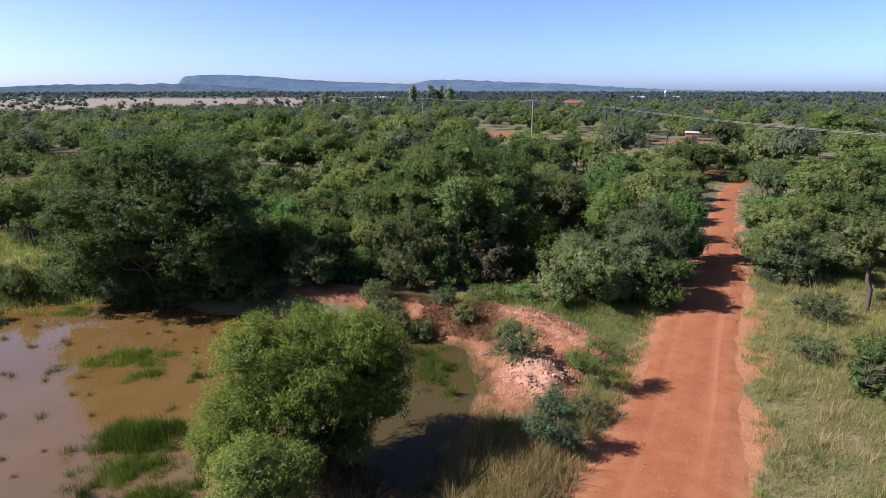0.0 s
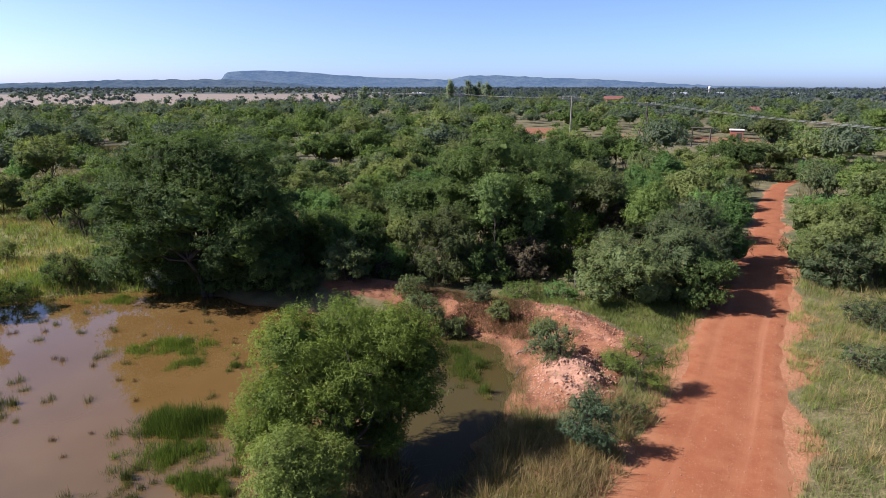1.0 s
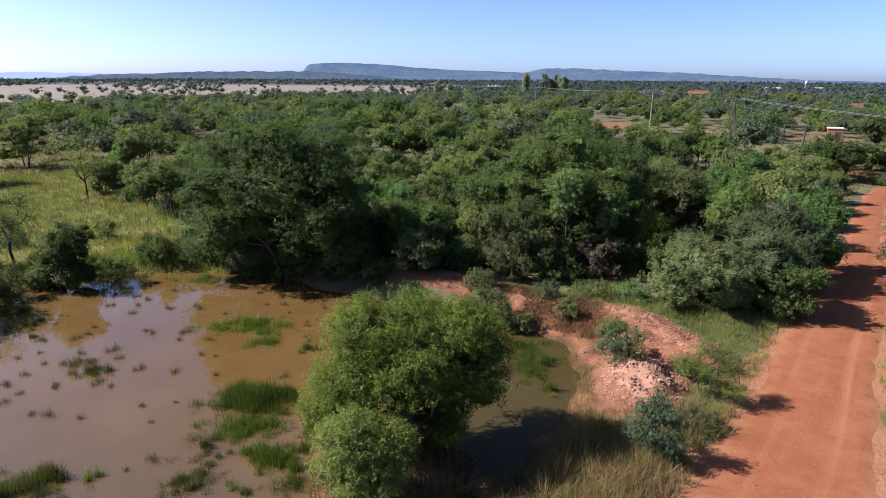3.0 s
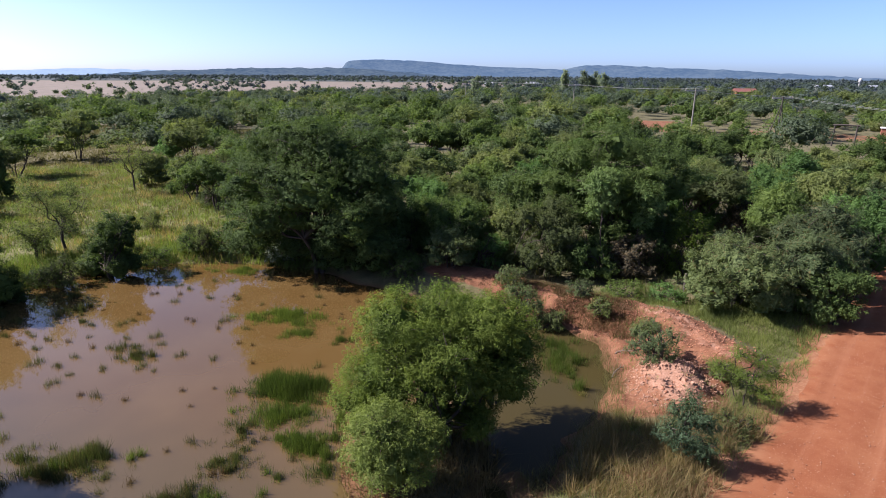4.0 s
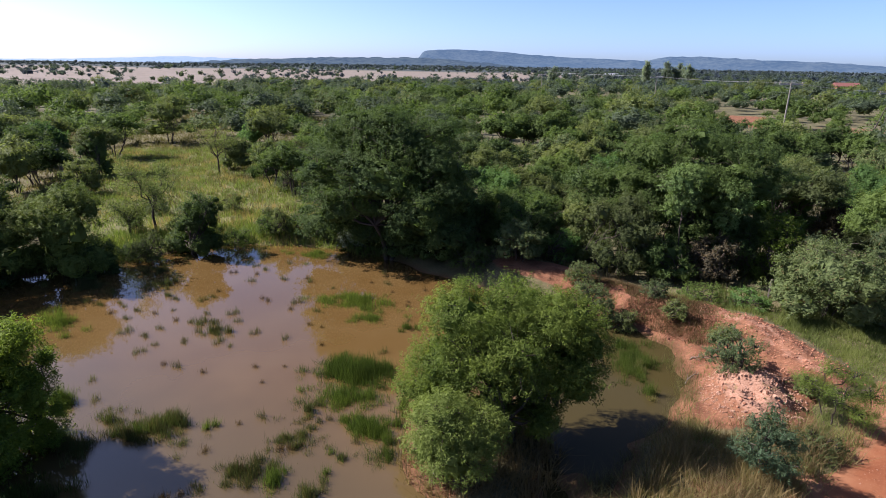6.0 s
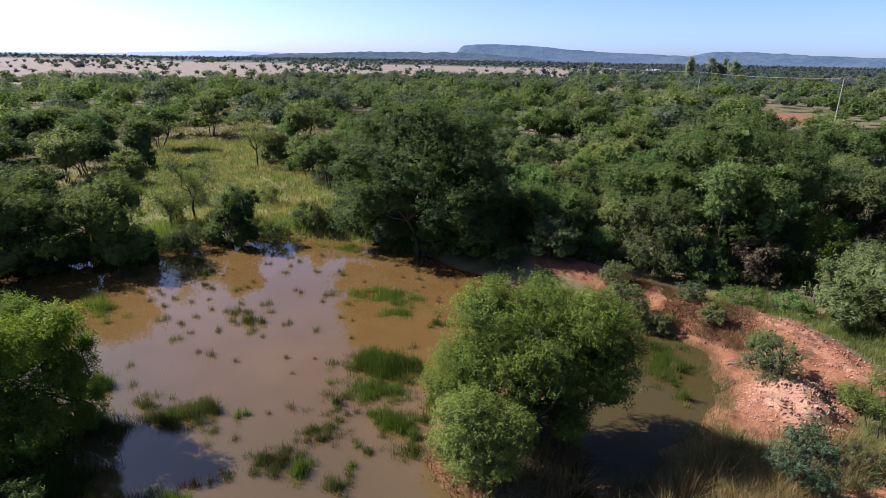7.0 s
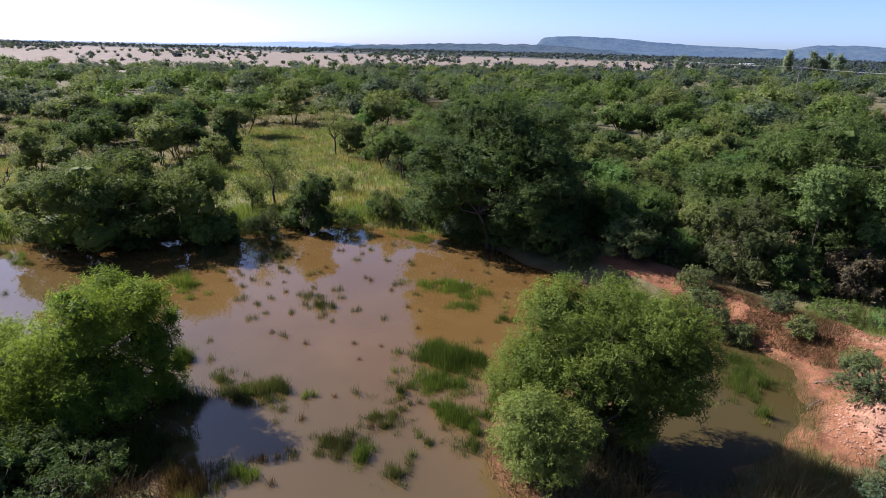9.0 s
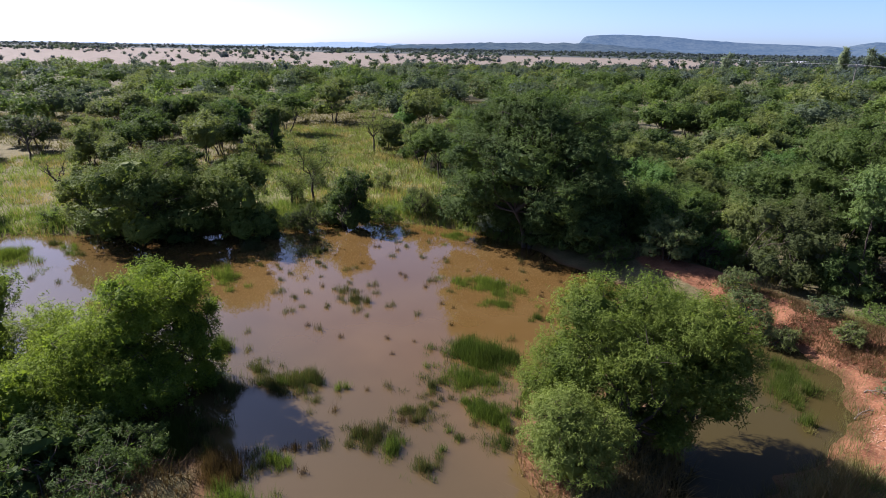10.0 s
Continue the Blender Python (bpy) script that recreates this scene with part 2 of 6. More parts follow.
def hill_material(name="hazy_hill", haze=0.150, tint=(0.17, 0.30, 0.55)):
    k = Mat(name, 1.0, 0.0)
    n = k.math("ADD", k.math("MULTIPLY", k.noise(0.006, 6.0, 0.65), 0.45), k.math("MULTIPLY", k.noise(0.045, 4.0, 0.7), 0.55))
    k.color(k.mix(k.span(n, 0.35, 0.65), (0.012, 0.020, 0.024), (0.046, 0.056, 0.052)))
    # a bluish glow stands in for the haze of distance
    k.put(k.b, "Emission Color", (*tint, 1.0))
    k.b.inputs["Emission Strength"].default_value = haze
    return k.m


HILL, PALEHILL, NEARHILL = hill_material(), hill_material("pale_hazy_hill", 0.36, (0.42, 0.56, 0.75)), hill_material("hazy_wooded_hill", 0.085)


# ------------------------------------------------------------------ mesh tools
def mesh_of(name, verts, faces, mat=None, smooth=False):
    """verts: (n, 3) array; faces: (m, k) array, all of k corners, or a list."""
    me = bpy.data.meshes.new(name)
    verts = np.asarray(verts, dtype=np.float32)
    if isinstance(faces, np.ndarray):
        m, k = faces.shape
        me.vertices.add(len(verts))
        me.vertices.foreach_set("co", verts.ravel())
        me.loops.add(m * k)
        me.loops.foreach_set("vertex_index", faces.astype(np.int32).ravel())
        me.polygons.add(m)
        me.polygons.foreach_set("loop_start", np.arange(0, m * k, k, dtype=np.int32))
        me.polygons.foreach_set("loop_total", np.full(m, k, dtype=np.int32))
        me.update(calc_edges=True)
    else:
        me.from_pydata([tuple(v) for v in verts], [], faces)
    if smooth:
        me.polygons.foreach_set("use_smooth", np.ones(len(me.polygons), dtype=bool))
    if mat:
        me.materials.append(mat)
    return me


def child(name, me, parent, label=""):
    ob = new(name, me)
    ob.parent = parent
    return tagged(ob, label)


def part(name, bm, material, parent, label=""):
    me = bpy.data.meshes.new(name)
    bm.to_mesh(me)
    bm.free()
    me.materials.append(material)
    return child(name, me, parent, label)


def box(bm, size, at=(0, 0, 0), turn=0.0, bevel=0.0):
    m = Matrix.Translation(at) @ Matrix.Rotation(turn, 4, "Z") @ Matrix.Diagonal((*size, 1))
    made = bmesh.ops.create_cube(bm, size=1.0, matrix=m)
    if bevel:
        edges = {e for v in made["verts"] for e in v.link_edges}
        bmesh.ops.bevel(bm, geom=list(edges), offset=bevel, segments=2, affect="EDGES")
    return bm


def tubes(lines, sides=6):
    """Tapered tubes; each line is a list of (point, radius). Returns verts and quads."""
    vs, fs, base = [], [], 0
    ring = np.arange(sides) * 2 * math.pi / sides
    for line in lines:
        pts = np.array([p for p, r in line], float)
        rad = np.array([r for p, r in line], float)
        d = np.gradient(pts, axis=0)
        d /= np.linalg.norm(d, axis=1, keepdims=True) + 1e-9
        ref = np.where(np.abs(d[:, 2:3]) > 0.9, np.array([[1.0, 0, 0]]), np.array([[0, 0, 1.0]]))
        a = np.cross(d, ref)
        a /= np.linalg.norm(a, axis=1, keepdims=True) + 1e-9
        b = np.cross(d, a)
        n = len(pts)
        v = pts[:, None] + rad[:, None, None] * (np.cos(ring)[None, :, None] * a[:, None] + np.sin(ring)[None, :, None] * b[:, None])
        vs.append(v.reshape(-1, 3))
        i = np.arange(n - 1)[:, None] * sides
        j = np.arange(sides)[None, :]
        j2 = (j + 1) % sides
        fs.append((base + np.stack([i + j, i + j2, i + sides + j2, i + sides + j], -1)).reshape(-1, 4))
        base += n * sides
    return np.concatenate(vs), np.concatenate(fs)


def unit(v):
    return v / (np.linalg.norm(v, axis=-1, keepdims=True) + 1e-9)


def leaf_tris(pos, out, axis, length, width, rng, scatter_by=0.35):
    """Plain three-cornered leaves for plants farther off, each lying along its axis with its face turned roughly along out."""
    n = len(pos)
    face = unit(out + rng.normal(size=(n, 3)) * scatter_by)
    u = unit(np.cross(face, np.cross(axis, face)))
    w = np.cross(face, u) * width * rng.uniform(0.7, 1.3, (n, 1)) * 0.5
    L = length * rng.uniform(0.6, 1.35, (n, 1))
    return np.stack([pos - w, pos + w, pos + u * L], 1).reshape(-1, 3), np.arange(3 * n).reshape(-1, 3)


def leaf_quads(pos, out, axis, length, width, rng, scatter_by=0.45, droop=0.0):
    """One rhombic leaf at each place, lying along its axis, its face turned roughly along out."""
    n = len(pos)
    face = unit(out + rng.normal(size=(n, 3)) * scatter_by)
    u = unit(unit(np.cross(face, np.cross(axis, face))) + np.array([0, 0, -droop]))
    w = unit(np.cross(face, u))
    L = length * rng.uniform(0.6, 1.35, (n, 1))
    W = width * rng.uniform(0.7, 1.3, (n, 1))
    bend = np.cross(u, w) * L * 0.12
    v = np.stack([pos, pos + u * L * 0.45 + w * W * 0.5 + bend, pos + u * L, pos + u * L * 0.45 - w * W * 0.5 + bend], 1).reshape(-1, 3)
    return v, np.arange(4 * n).reshape(-1, 4)


def lobes_auto(rng, width, height, n, low=0.15, flat=1.0):
    """A crown of that width from low * height to height: one leaning main dome with uneven lobes bulging out of it."""
    cz, rz = height * (1 + low) / 2, height * (1 - low) / 2
    q = rng.uniform(0.60, 0.74)
    out = [(rng.normal() * 0.06 * width, rng.normal() * 0.06 * width, cz - 0.05 * rz, q * width / 2, q * width / 2 * rng.uniform(0.85, 1.15), 0.80 * rz * flat)]
    for k in range(int(n * 1.6)):
        d = rng.normal(size=3)
        d[2] = abs(d[2]) * 0.8 - 0.25
        d /= np.linalg.norm(d)
        r = rng.uniform(0.5, 0.82)
        s = rng.uniform(0.16, 0.36)
        out.append((d[0] * r * width / 2, d[1] * r * width / 2, cz + d[2] * r * rz,
                    s * width / 2, s * width / 2 * rng.uniform(0.8, 1.25), max(0.18, s * rz * flat * rng.uniform(0.8, 1.2))))
    return out


def crown_points(rng, lobes, clumps, hollow=0.62, gaps=0.35, low_cut=0.0):
    """Places of leaf clumps on the outer shells of the lobes, with the way outwards; gaps are left by noise."""
    lo = np.array(lobes)
    vol = np.prod(lo[:, 3:], axis=1) ** 0.67
    pick = rng.choice(len(lo), size=int(clumps * 2.6), p=vol / vol.sum())
    d = unit(rng.normal(size=(len(pick), 3)))
    d[:, 2] = np.where(d[:, 2] < -0.3, -d[:, 2] * rng.uniform(0.2, 1, len(pick)), d[:, 2])
    d = unit(d)
    rad = rng.uniform(hollow, 1.08, (len(pick), 1)) ** 0.7
    sprig = np.where(rng.uniform(size=(len(pick), 1)) < 0.10, 1 + rng.exponential(0.16, (len(pick), 1)), 1.0)
    p = lo[pick, :3] + d * lo[pick, 3:] * rad * np.minimum(sprig, 1.55)
    inside = np.zeros(len(p), bool)
    for k in range(len(lo)):
        q = ((p - lo[k, :3]) / lo[k, 3:])
        inside |= ((q * q).sum(1) < 0.40) & (pick != k)
    ph = rng.uniform(0, 6, 3)
    s = lo[:, 3].mean()
    g = (np.sin(p[:, 0] * 4.1 / s + ph[0]) + np.sin(p[:, 1] * 4.7 / s + ph[1]) + np.sin(p[:, 2] * 4.3 / s + ph[2])
         + rng.normal(size=len(p)) * 0.8)
    keep = ~inside & (p[:, 2] > low_cut) & (g > -3 * (1 - gaps) + 0.6)
    return p[keep][:clumps], d[keep][:clumps]


def sprays(rng, p, d, per, spread, rise=0.5):
    """Leaves set along short shoots that grow outwards and up from the clumps' places: where each sits, its face's way and its axis."""
    n = len(p)
    up = np.array([0, 0, 1.0])
    e = unit(d * 0.85 + up * rise + rng.normal(size=(n, 3)) * 0.42)
    long = spread * rng.uniform(0.8, 2.2, (n, 1))
    e, out, long, base = (np.repeat(q, per, 0) for q in (e, d, long, p - e * long * 0.35))
    t = rng.uniform(0, 1, (len(e), 1)) ** 0.85
    side = unit(np.cross(e, rng.normal(size=e.shape)))
    pos = base + e * long * t + side * spread * 0.62 * (1.08 - t) * rng.uniform(0.15, 1, (len(e), 1))
    return pos, unit(side * 0.45 + out * 0.75 + up * 0.5), unit(e * 0.65 + side * 0.8 + rng.normal(size=e.shape) * 0.25)


def ball_quads(n=3):
    """A ball of six times n x n quads, as corners of single quads."""
    g = np.linspace(-1, 1, n + 1)
    out = []
    for axis in range(3):
        for sign in (-1, 1):
            for i in range(n):
                for j in range(n):
                    for a, b in ((i, j), (i + 1, j), (i + 1, j + 1), (i, j + 1)):
                        out.append(np.roll([sign, g[a] * 1.0, g[b] * sign], axis))
    return unit(np.array(out, float))


BALL = {1: ball_quads(1), 2: ball_quads(2), 3: ball_quads(3), 5: ball_quads(5)}


def inner_mass(rng, lobes, share, n=2):
    """A ragged solid lump in every lobe, added to block light in place of close inner twigs and leaves; corners of
    quads.
    """
    out = []
    for L in lobes:
        ph = rng.uniform(0, 6, 3)
        b = BALL[n]
        q = 1 + 0.10 * np.sin(b[:, :1] * 4 + ph[0]) + 0.10 * np.sin(b[:, 1:2] * 5 + ph[1]) + 0.08 * np.sin(b[:, 2:] * 6 + ph[2])
        out.append(np.array(L[:3]) + b * q * np.array(L[3:6]) * share)
    v = np.concatenate(out).reshape(-1, 4, 3)
    mid = v.mean(1, keepdims=True)
    wide = np.linalg.norm(v - mid, axis=2, keepdims=True).mean(1, keepdims=True)
    return (mid + (v - mid) * 1.1 + rng.normal(size=v.shape) * wide * 0.28).reshape(-1, 3)


def as_tris(quads):
    return quads.reshape(-1, 4, 3)[:, [0, 1, 2, 0, 2, 3]].reshape(-1, 3)


def crown_mesh(name, rng, lobes, clumps, per, length, width, spread, mat, gaps=0.35, low_cut=0.1, droop=0.0, hollow=0.62, rise=0.5, fine=False):
    p, d = crown_points(rng, lobes, clumps, hollow, gaps, low_cut)
    pos, way, axis = sprays(rng, p, d, per, spread, rise)
    v = leaf_quads(pos, way, axis, length, width, rng, droop=droop)[0] if fine else leaf_tris(pos, way, axis, length, width, rng)[0]
    # the shaded inner foliage
    lo = np.array(lobes)
    n = int(len(pos) * 0.14)
    k = rng.integers(len(lo), size=n)
    q = lo[k, :3] + unit(rng.normal(size=(n, 3))) * lo[k, 3:] * rng.uniform(0.3, 0.72, (n, 1))
    q = q[q[:, 2] > low_cut]
    v2 = (leaf_quads if fine else leaf_tris)(q, unit(rng.normal(size=q.shape)), unit(rng.normal(size=q.shape)), length * 1.7, width * 1.9, rng)[0]
    small = lo[:, 3].max() < 0.75 or (lo[:, 2] + lo[:, 5]).max() < 1.4
    core = inner_mass(rng, lobes[:1] if small else lobes, 0.15 if small else 0.52 if fine else 0.56, 5 if len(pos) > 50000 else 3 if len(pos) > 9000 else 2)
    v = np.concatenate([v, v2, core if fine else as_tris(core)])
    v[:, 2] = np.maximum(v[:, 2], 0.03)
    return mesh_of(name, v, np.arange(len(v)).reshape(-1, 4 if fine else 3), mat), p


def limb(rng, a, b, r0, r1, n=5, wander=0.10):
    a, b = np.array(a, float), np.array(b, float)
    L = np.linalg.norm(b - a)
    pts = []
    for i in range(n):
        s = i / (n - 1)
        w = rng.normal(size=3) * wander * L * math.sin(math.pi * s) * 0.6
        lift = np.array([0, 0, 0.10 * L * math.sin(math.pi * s)])
        pts.append((a + (b - a) * s + w + lift, r0 + (r1 - r0) * s ** 0.8))
    return pts


def skeleton_mesh(name, rng, lobes, tips, height, trunk_r, stems=1, fork=0.35, twigs=60, mat=None):
    """Trunk or stems, a limb into every lobe, and twigs out to some of the clumps."""
    lines = []
    lo = np.array(lobes)
    apart = 0.12 * stems ** 0.5 * min(1.0, height / 3.5)
    roots = [np.array([rng.normal() * apart, rng.normal() * apart, -0.15]) for _ in range(stems)]
    forks = []
    for r in roots:
        top = np.array([r[0] * 2.2 + rng.normal() * 0.05 * height, r[1] * 2.2 + rng.normal() * 0.05 * height, height * fork])
        rad = trunk_r * (1.0 if stems == 1 else rng.uniform(0.5, 0.8))
        lines.append(limb(rng, r, top, rad * 1.25, rad * 0.75, 5, 0.06))
        forks.append((top, rad * 0.75))
    for L in lo:
        f, r = forks[rng.integers(len(forks))]
        end = L[:3] + np.array([0, 0, 0.15 * L[5]])
        ln = limb(rng, f, end, r * 0.7, 0.02, 6, 0.10)
        lines.append(ln)
    if len(tips):
        for t in tips[rng.choice(len(tips), min(twigs, len(tips)), replace=False)]:
            c = lo[np.argmin(((lo[:, :3] - t) ** 2).sum(1)), :3]
            lines.append(limb(rng, c, t, 0.018, 0.005, 3, 0.12))
    v, f = tubes(lines, 5)
    return mesh_of(name, v, f, mat or BARK, True)


# ------------------------------------------------------------------ lie of the land
def polygon_distance(x, y, poly):
    """Distance to a closed polygon, negative inside it."""
    P = np.array(poly, float)
    Q = np.roll(P, -1, 0)
    best = np.full(x.shape, 1e9)
    inside = np.zeros(x.shape, bool)
    for (ax, ay), (bx, by) in zip(P, Q):
        ex, ey = bx - ax, by - ay
        t = np.clip(((x - ax) * ex + (y - ay) * ey) / (ex * ex + ey * ey), 0, 1)
        best = np.minimum(best, np.hypot(x - ax - t * ex, y - ay - t * ey))
        if ay != by:
            inside ^= ((ay > y) != (by > y)) & (x < (bx - ax) * (y - ay) / (by - ay) + ax)
    return np.where(inside, -best, best)


def line_distance(x, y, line):
    best = np.full(x.shape, 1e9)
    for (ax, ay), (bx, by) in zip(line, line[1:]):
        ex, ey = bx - ax, by - ay
        t = np.clip(((x - ax) * ex + (y - ay) * ey) / (ex * ex + ey * ey), 0, 1)
        best = np.minimum(best, np.hypot(x - ax - t * ex, y - ay - t * ey))
    return best


def value_noise(x, y, scale, seed=0):
    u, v = np.asarray(x) * scale, np.asarray(y) * scale
    i, j = np.floor(u), np.floor(v)
    a, b = u - i, v - j
    a, b = a * a * (3 - 2 * a), b * b * (3 - 2 * b)

    def h(p, q):
        s = np.sin(p * 127.1 + q * 311.7 + seed * 74.7) * 43758.5453
        return s - np.floor(s)
    return (h(i, j) * (1 - a) + h(i + 1, j) * a) * (1 - b) + (h(i, j + 1) * (1 - a) + h(i + 1, j + 1) * a) * b


def smooth(v, lo, hi):
    t = np.clip((v - lo) / (hi - lo), 0, 1)
    return t * t * (3 - 2 * t)


POND = [(-35.8, 10.3), (-33.1, 13.0), (-28.9, 15.2), (-27.5, 18.4), (-26.2, 20.5), (-24.2, 23.1), (-21.9, 25.5), (-19.3, 26.5),
        (-16.6, 26.6), (-13.6, 26.2), (-10.6, 25.2), (-7.2, 24.6), (-3.9, 23.9), (-1.9, 22.4), (-0.5, 22.0), (0.5, 20.9), (0.8, 19.3),
        (0.9, 17.6), (0.8, 16.0), (0.5, 14.6), (-0.1, 13.4), (-0.7, 12.5), (-1.5, 11.6), (-3.0, 9.5), (-3.5, 6.5), (-7.0, 4.5), (-10.0, 5.2),
        (-11.6, 6.4), (-13.5, 5.0), (-15.5, 3.5), (-22.0, 2.0), (-33.0, 3.0)]
SPIT = [(-3.6, 8.0), (-4.3, 10.6), (-5.2, 11.1), (-6.0, 11.9), (-6.7, 13.6), (-6.6, 15.2), (-5.4, 15.9), (-3.4, 15.3), (-2.0, 14.2), (-1.9, 12.4), (-2.2, 10.6), (-2.4, 8.0)]
RIDGE = [(-6.5, 26.6), (-5.3, 26.3), (-3.6, 25.7), (-1.3, 24.5), (0.4, 23.8), (1.9, 23.7), (2.9, 23.6), (3.9, 22.6), (4.7, 21.3), (5.3, 20.1)]
HEAP = (3.2, 18.0)
BANK = [(-1.6, 22.4), (0.2, 21.9), (1.1, 20.2), (1.3, 18.2), (1.1, 16.8), (1.8, 15.9), (3.2, 16.1), (4.4, 16.9), (4.9, 18.6), (5.8, 19.6), (5.4, 21.2), (4.4, 23.0), (3.2, 24.6), (1.0, 24.7), (-1.0, 25.3), (-5.6, 27.0), (-5.8, 25.8), (-3.0, 24.3)]
ROADLINE = [(-10.0, -22.0), (-3.2, -6.0), (1.6, 4.5), (5.3, 12.3), (6.4, 13.9), (8.0, 17.0), (9.2, 19.4), (10.8, 22.6), (12.4, 25.3), (14.1, 28.6),
            (16.9, 34.0), (20.8, 41.6), (25.1, 50.6), (29.4, 58.4), (32.5, 62.6), (35.0, 65.0)]
ROADWIDE = [4.4, 4.4, 4.4, 4.3, 3.9, 3.3, 3.2, 3.3, 3.4, 3.3, 2.7, 2.1, 1.9, 1.8, 1.6, 1.4]
MEADOW = [(-43.0, 28.0), (-56.0, 48.0), (-48.0, 52.0), (-34.0, 44.0), (-21.0, 33.5), (-18.8, 27.5), (-23.0, 26.0), (-27.0, 22.4), (-36.0, 24.5)]
GLADE = [(-34.5, 11.5), (-45.0, 12.0), (-58.0, 12.0), (-56.0, 20.0), (-44.0, 18.0), (-37.0, 16.0)]
PATCH = [(11.0, 118.0), (9.0, 142.0), (17.5, 146.0), (16.0, 120.0)]


def far_land(x, y):
    """The plain sinks a little before the fields and rises towards the hills."""
    d, az = np.hypot(x, y), np.degrees(np.arctan2(-x, y))
    dip = np.interp(d, [130, 240, 420, 800, 1100, 4900], [0, -2.0, -2.4, 0.0, 0.0, 0.0]) * smooth(az, 6, 18)
    rise = np.interp(d, [520, 1000, 1500, 2200, 3000, 4900], [0, 1.5, 3.0, 5.0, 8.0, 8.0])
    return dip + rise * (0.14 + 0.86 * (1 - smooth(az, 33, 48))) * (0.35 + 0.65 * smooth(az, -30, -8))


def height(x, y):
    x, y = np.asarray(x, float), np.asarray(y, float)
    wob = (value_noise(x, y, 0.55, 1) - 0.5) * 1.3 + (value_noise(x, y, 1.7, 2) - 0.5) * 0.5
    pond = np.maximum(polygon_distance(x, y, POND) + wob, -(polygon_distance(x, y, SPIT) + wob * 0.5))
    z = np.where(pond > 0, 0.36 * smooth(pond, -0.1, 1.6), np.maximum(-0.5, pond * 0.22))
    rough = (value_noise(x, y, 0.35, 3) - 0.5) * 0.16 + (value_noise(x, y, 1.3, 4) - 0.5) * 0.10
    z = z + rough * smooth(pond, 0.0, 1.2)
    r = line_distance(x, y, RIDGE)
    lump = 0.75 + 0.5 * value_noise(x, y, 0.9, 5)
    z = z + 0.50 * lump * (1 - smooth(r, 0.1, 2.2)) * smooth(pond, -0.1, 0.9)
    clods = (value_noise(x, y, 2.6, 41) - 0.5) * 0.15 + (value_noise(x, y, 5.2, 42) - 0.5) * 0.11
    z = z + clods * (1 - smooth(polygon_distance(x, y, BANK), -0.2, 0.5)) * smooth(pond, 0.1, 0.9)
    q = np.hypot((x - HEAP[0]) / 1.0, (y - HEAP[1]) / 1.5)
    z = z + 0.55 * (0.6 + 0.8 * value_noise(x, y, 2.2, 6)) * (1 - smooth(q, 0.0, 1.7))
    road = line_distance(x, y, ROADLINE)
    z = z * smooth(road, 1.8, 3.4) + 0.33 * (1 - smooth(road, 1.8, 3.4))
    return z + far_land(x, y)


def level(x, y):
    return float(height(np.array([x]), np.array([y]))[0])


# ground: one sheet out to the horizon, finer where the drone hovers
ang = np.concatenate([np.arange(-45, -26, 0.9), np.arange(-26, 14, 0.45), np.arange(14, 84, 0.8), np.arange(84, 315, 5.5)])
rad = [0.6]
while rad[-1] < 4900:
    rad.append(rad[-1] * (1.009 if 14 < rad[-1] < 28 else 1.017 if 5 < rad[-1] < 90 else 1.06))
rad = np.array(rad)
A, R = np.meshgrid(np.radians(ang), rad)
X, Y = -np.sin(A) * R, np.cos(A) * R
Z = height(X, Y)
na, nr = len(ang), len(rad)
gv = np.concatenate([np.stack([X, Y, Z], -1).reshape(-1, 3), [[0, 0, level(0, 0)]]])
ii, jj = np.meshgrid(np.arange(nr - 1), np.arange(na), indexing="ij")
j2 = (jj + 1) % na
gf = np.stack([ii * na + jj, (ii + 1) * na + jj, (ii + 1) * na + j2, ii * na + j2], -1).reshape(-1, 4)
gme = mesh_of("ground", gv, gf, GROUND, True)
gx, gy = gv[:, 0], gv[:, 1]
gd, gaz = np.hypot(gx, gy), np.degrees(np.arctan2(-gx, gy))
pd = polygon_distance(gx, gy, POND)
sd = polygon_distance(gx, gy, SPIT)
rdist = line_distance(gx, gy, RIDGE)
hd = np.hypot(gx - HEAP[0], (gy - HEAP[1]) / 1.4)
road_d = line_distance(gx, gy, ROADLINE)
bare = np.maximum.reduce([0.92 * (1 - smooth(polygon_distance(gx, gy, BANK), -0.2, 0.7)), 0.95 * (1 - smooth(rdist, 0.5, 1.7)), 1 - smooth(hd, 0.9, 1.6), (1 - smooth(np.abs(sd), 0.2, 0.7)) * (gx < -3.5),
                          0.6 * (1 - smooth(np.abs(pd - 0.5), 0.4, 1.3)) * smooth(gx, -0.9, 0.4) * smooth(gy, 15.0, 16.5),
                          0.9 * (1 - smooth(polygon_distance(gx, gy, PATCH), -1, 4)), 0.55 * (1 - smooth(np.hypot(gx - 3.0, gy - 12.2), 1.2, 3.0)),
                          0.8 * (1 - smooth(np.hypot(gx - 33, gy - 70), 1.5, 4)), 0.35 * (1 - smooth(np.hypot(gx - 45, gy - 112), 3, 9)),
                          0.55 * smooth(value_noise(gx, gy, 0.035, 8), 0.62, 0.8) * smooth(gd, 60, 100) * (gaz < 12) * (gd < 400)])
near_edge = np.interp(gaz, [10, 14, 25, 32, 44, 50], [560, 500, 430, 380, 300, 285])
far_edge = np.interp(gaz, [10, 14, 25, 45, 60, 75], [800, 860, 900, 1000, 1250, 1500])
field = smooth(gaz, 8, 12) * smooth(gd / near_edge, 0.92, 1.05) * (1 - smooth(gd / far_edge, 0.9, 1.1))
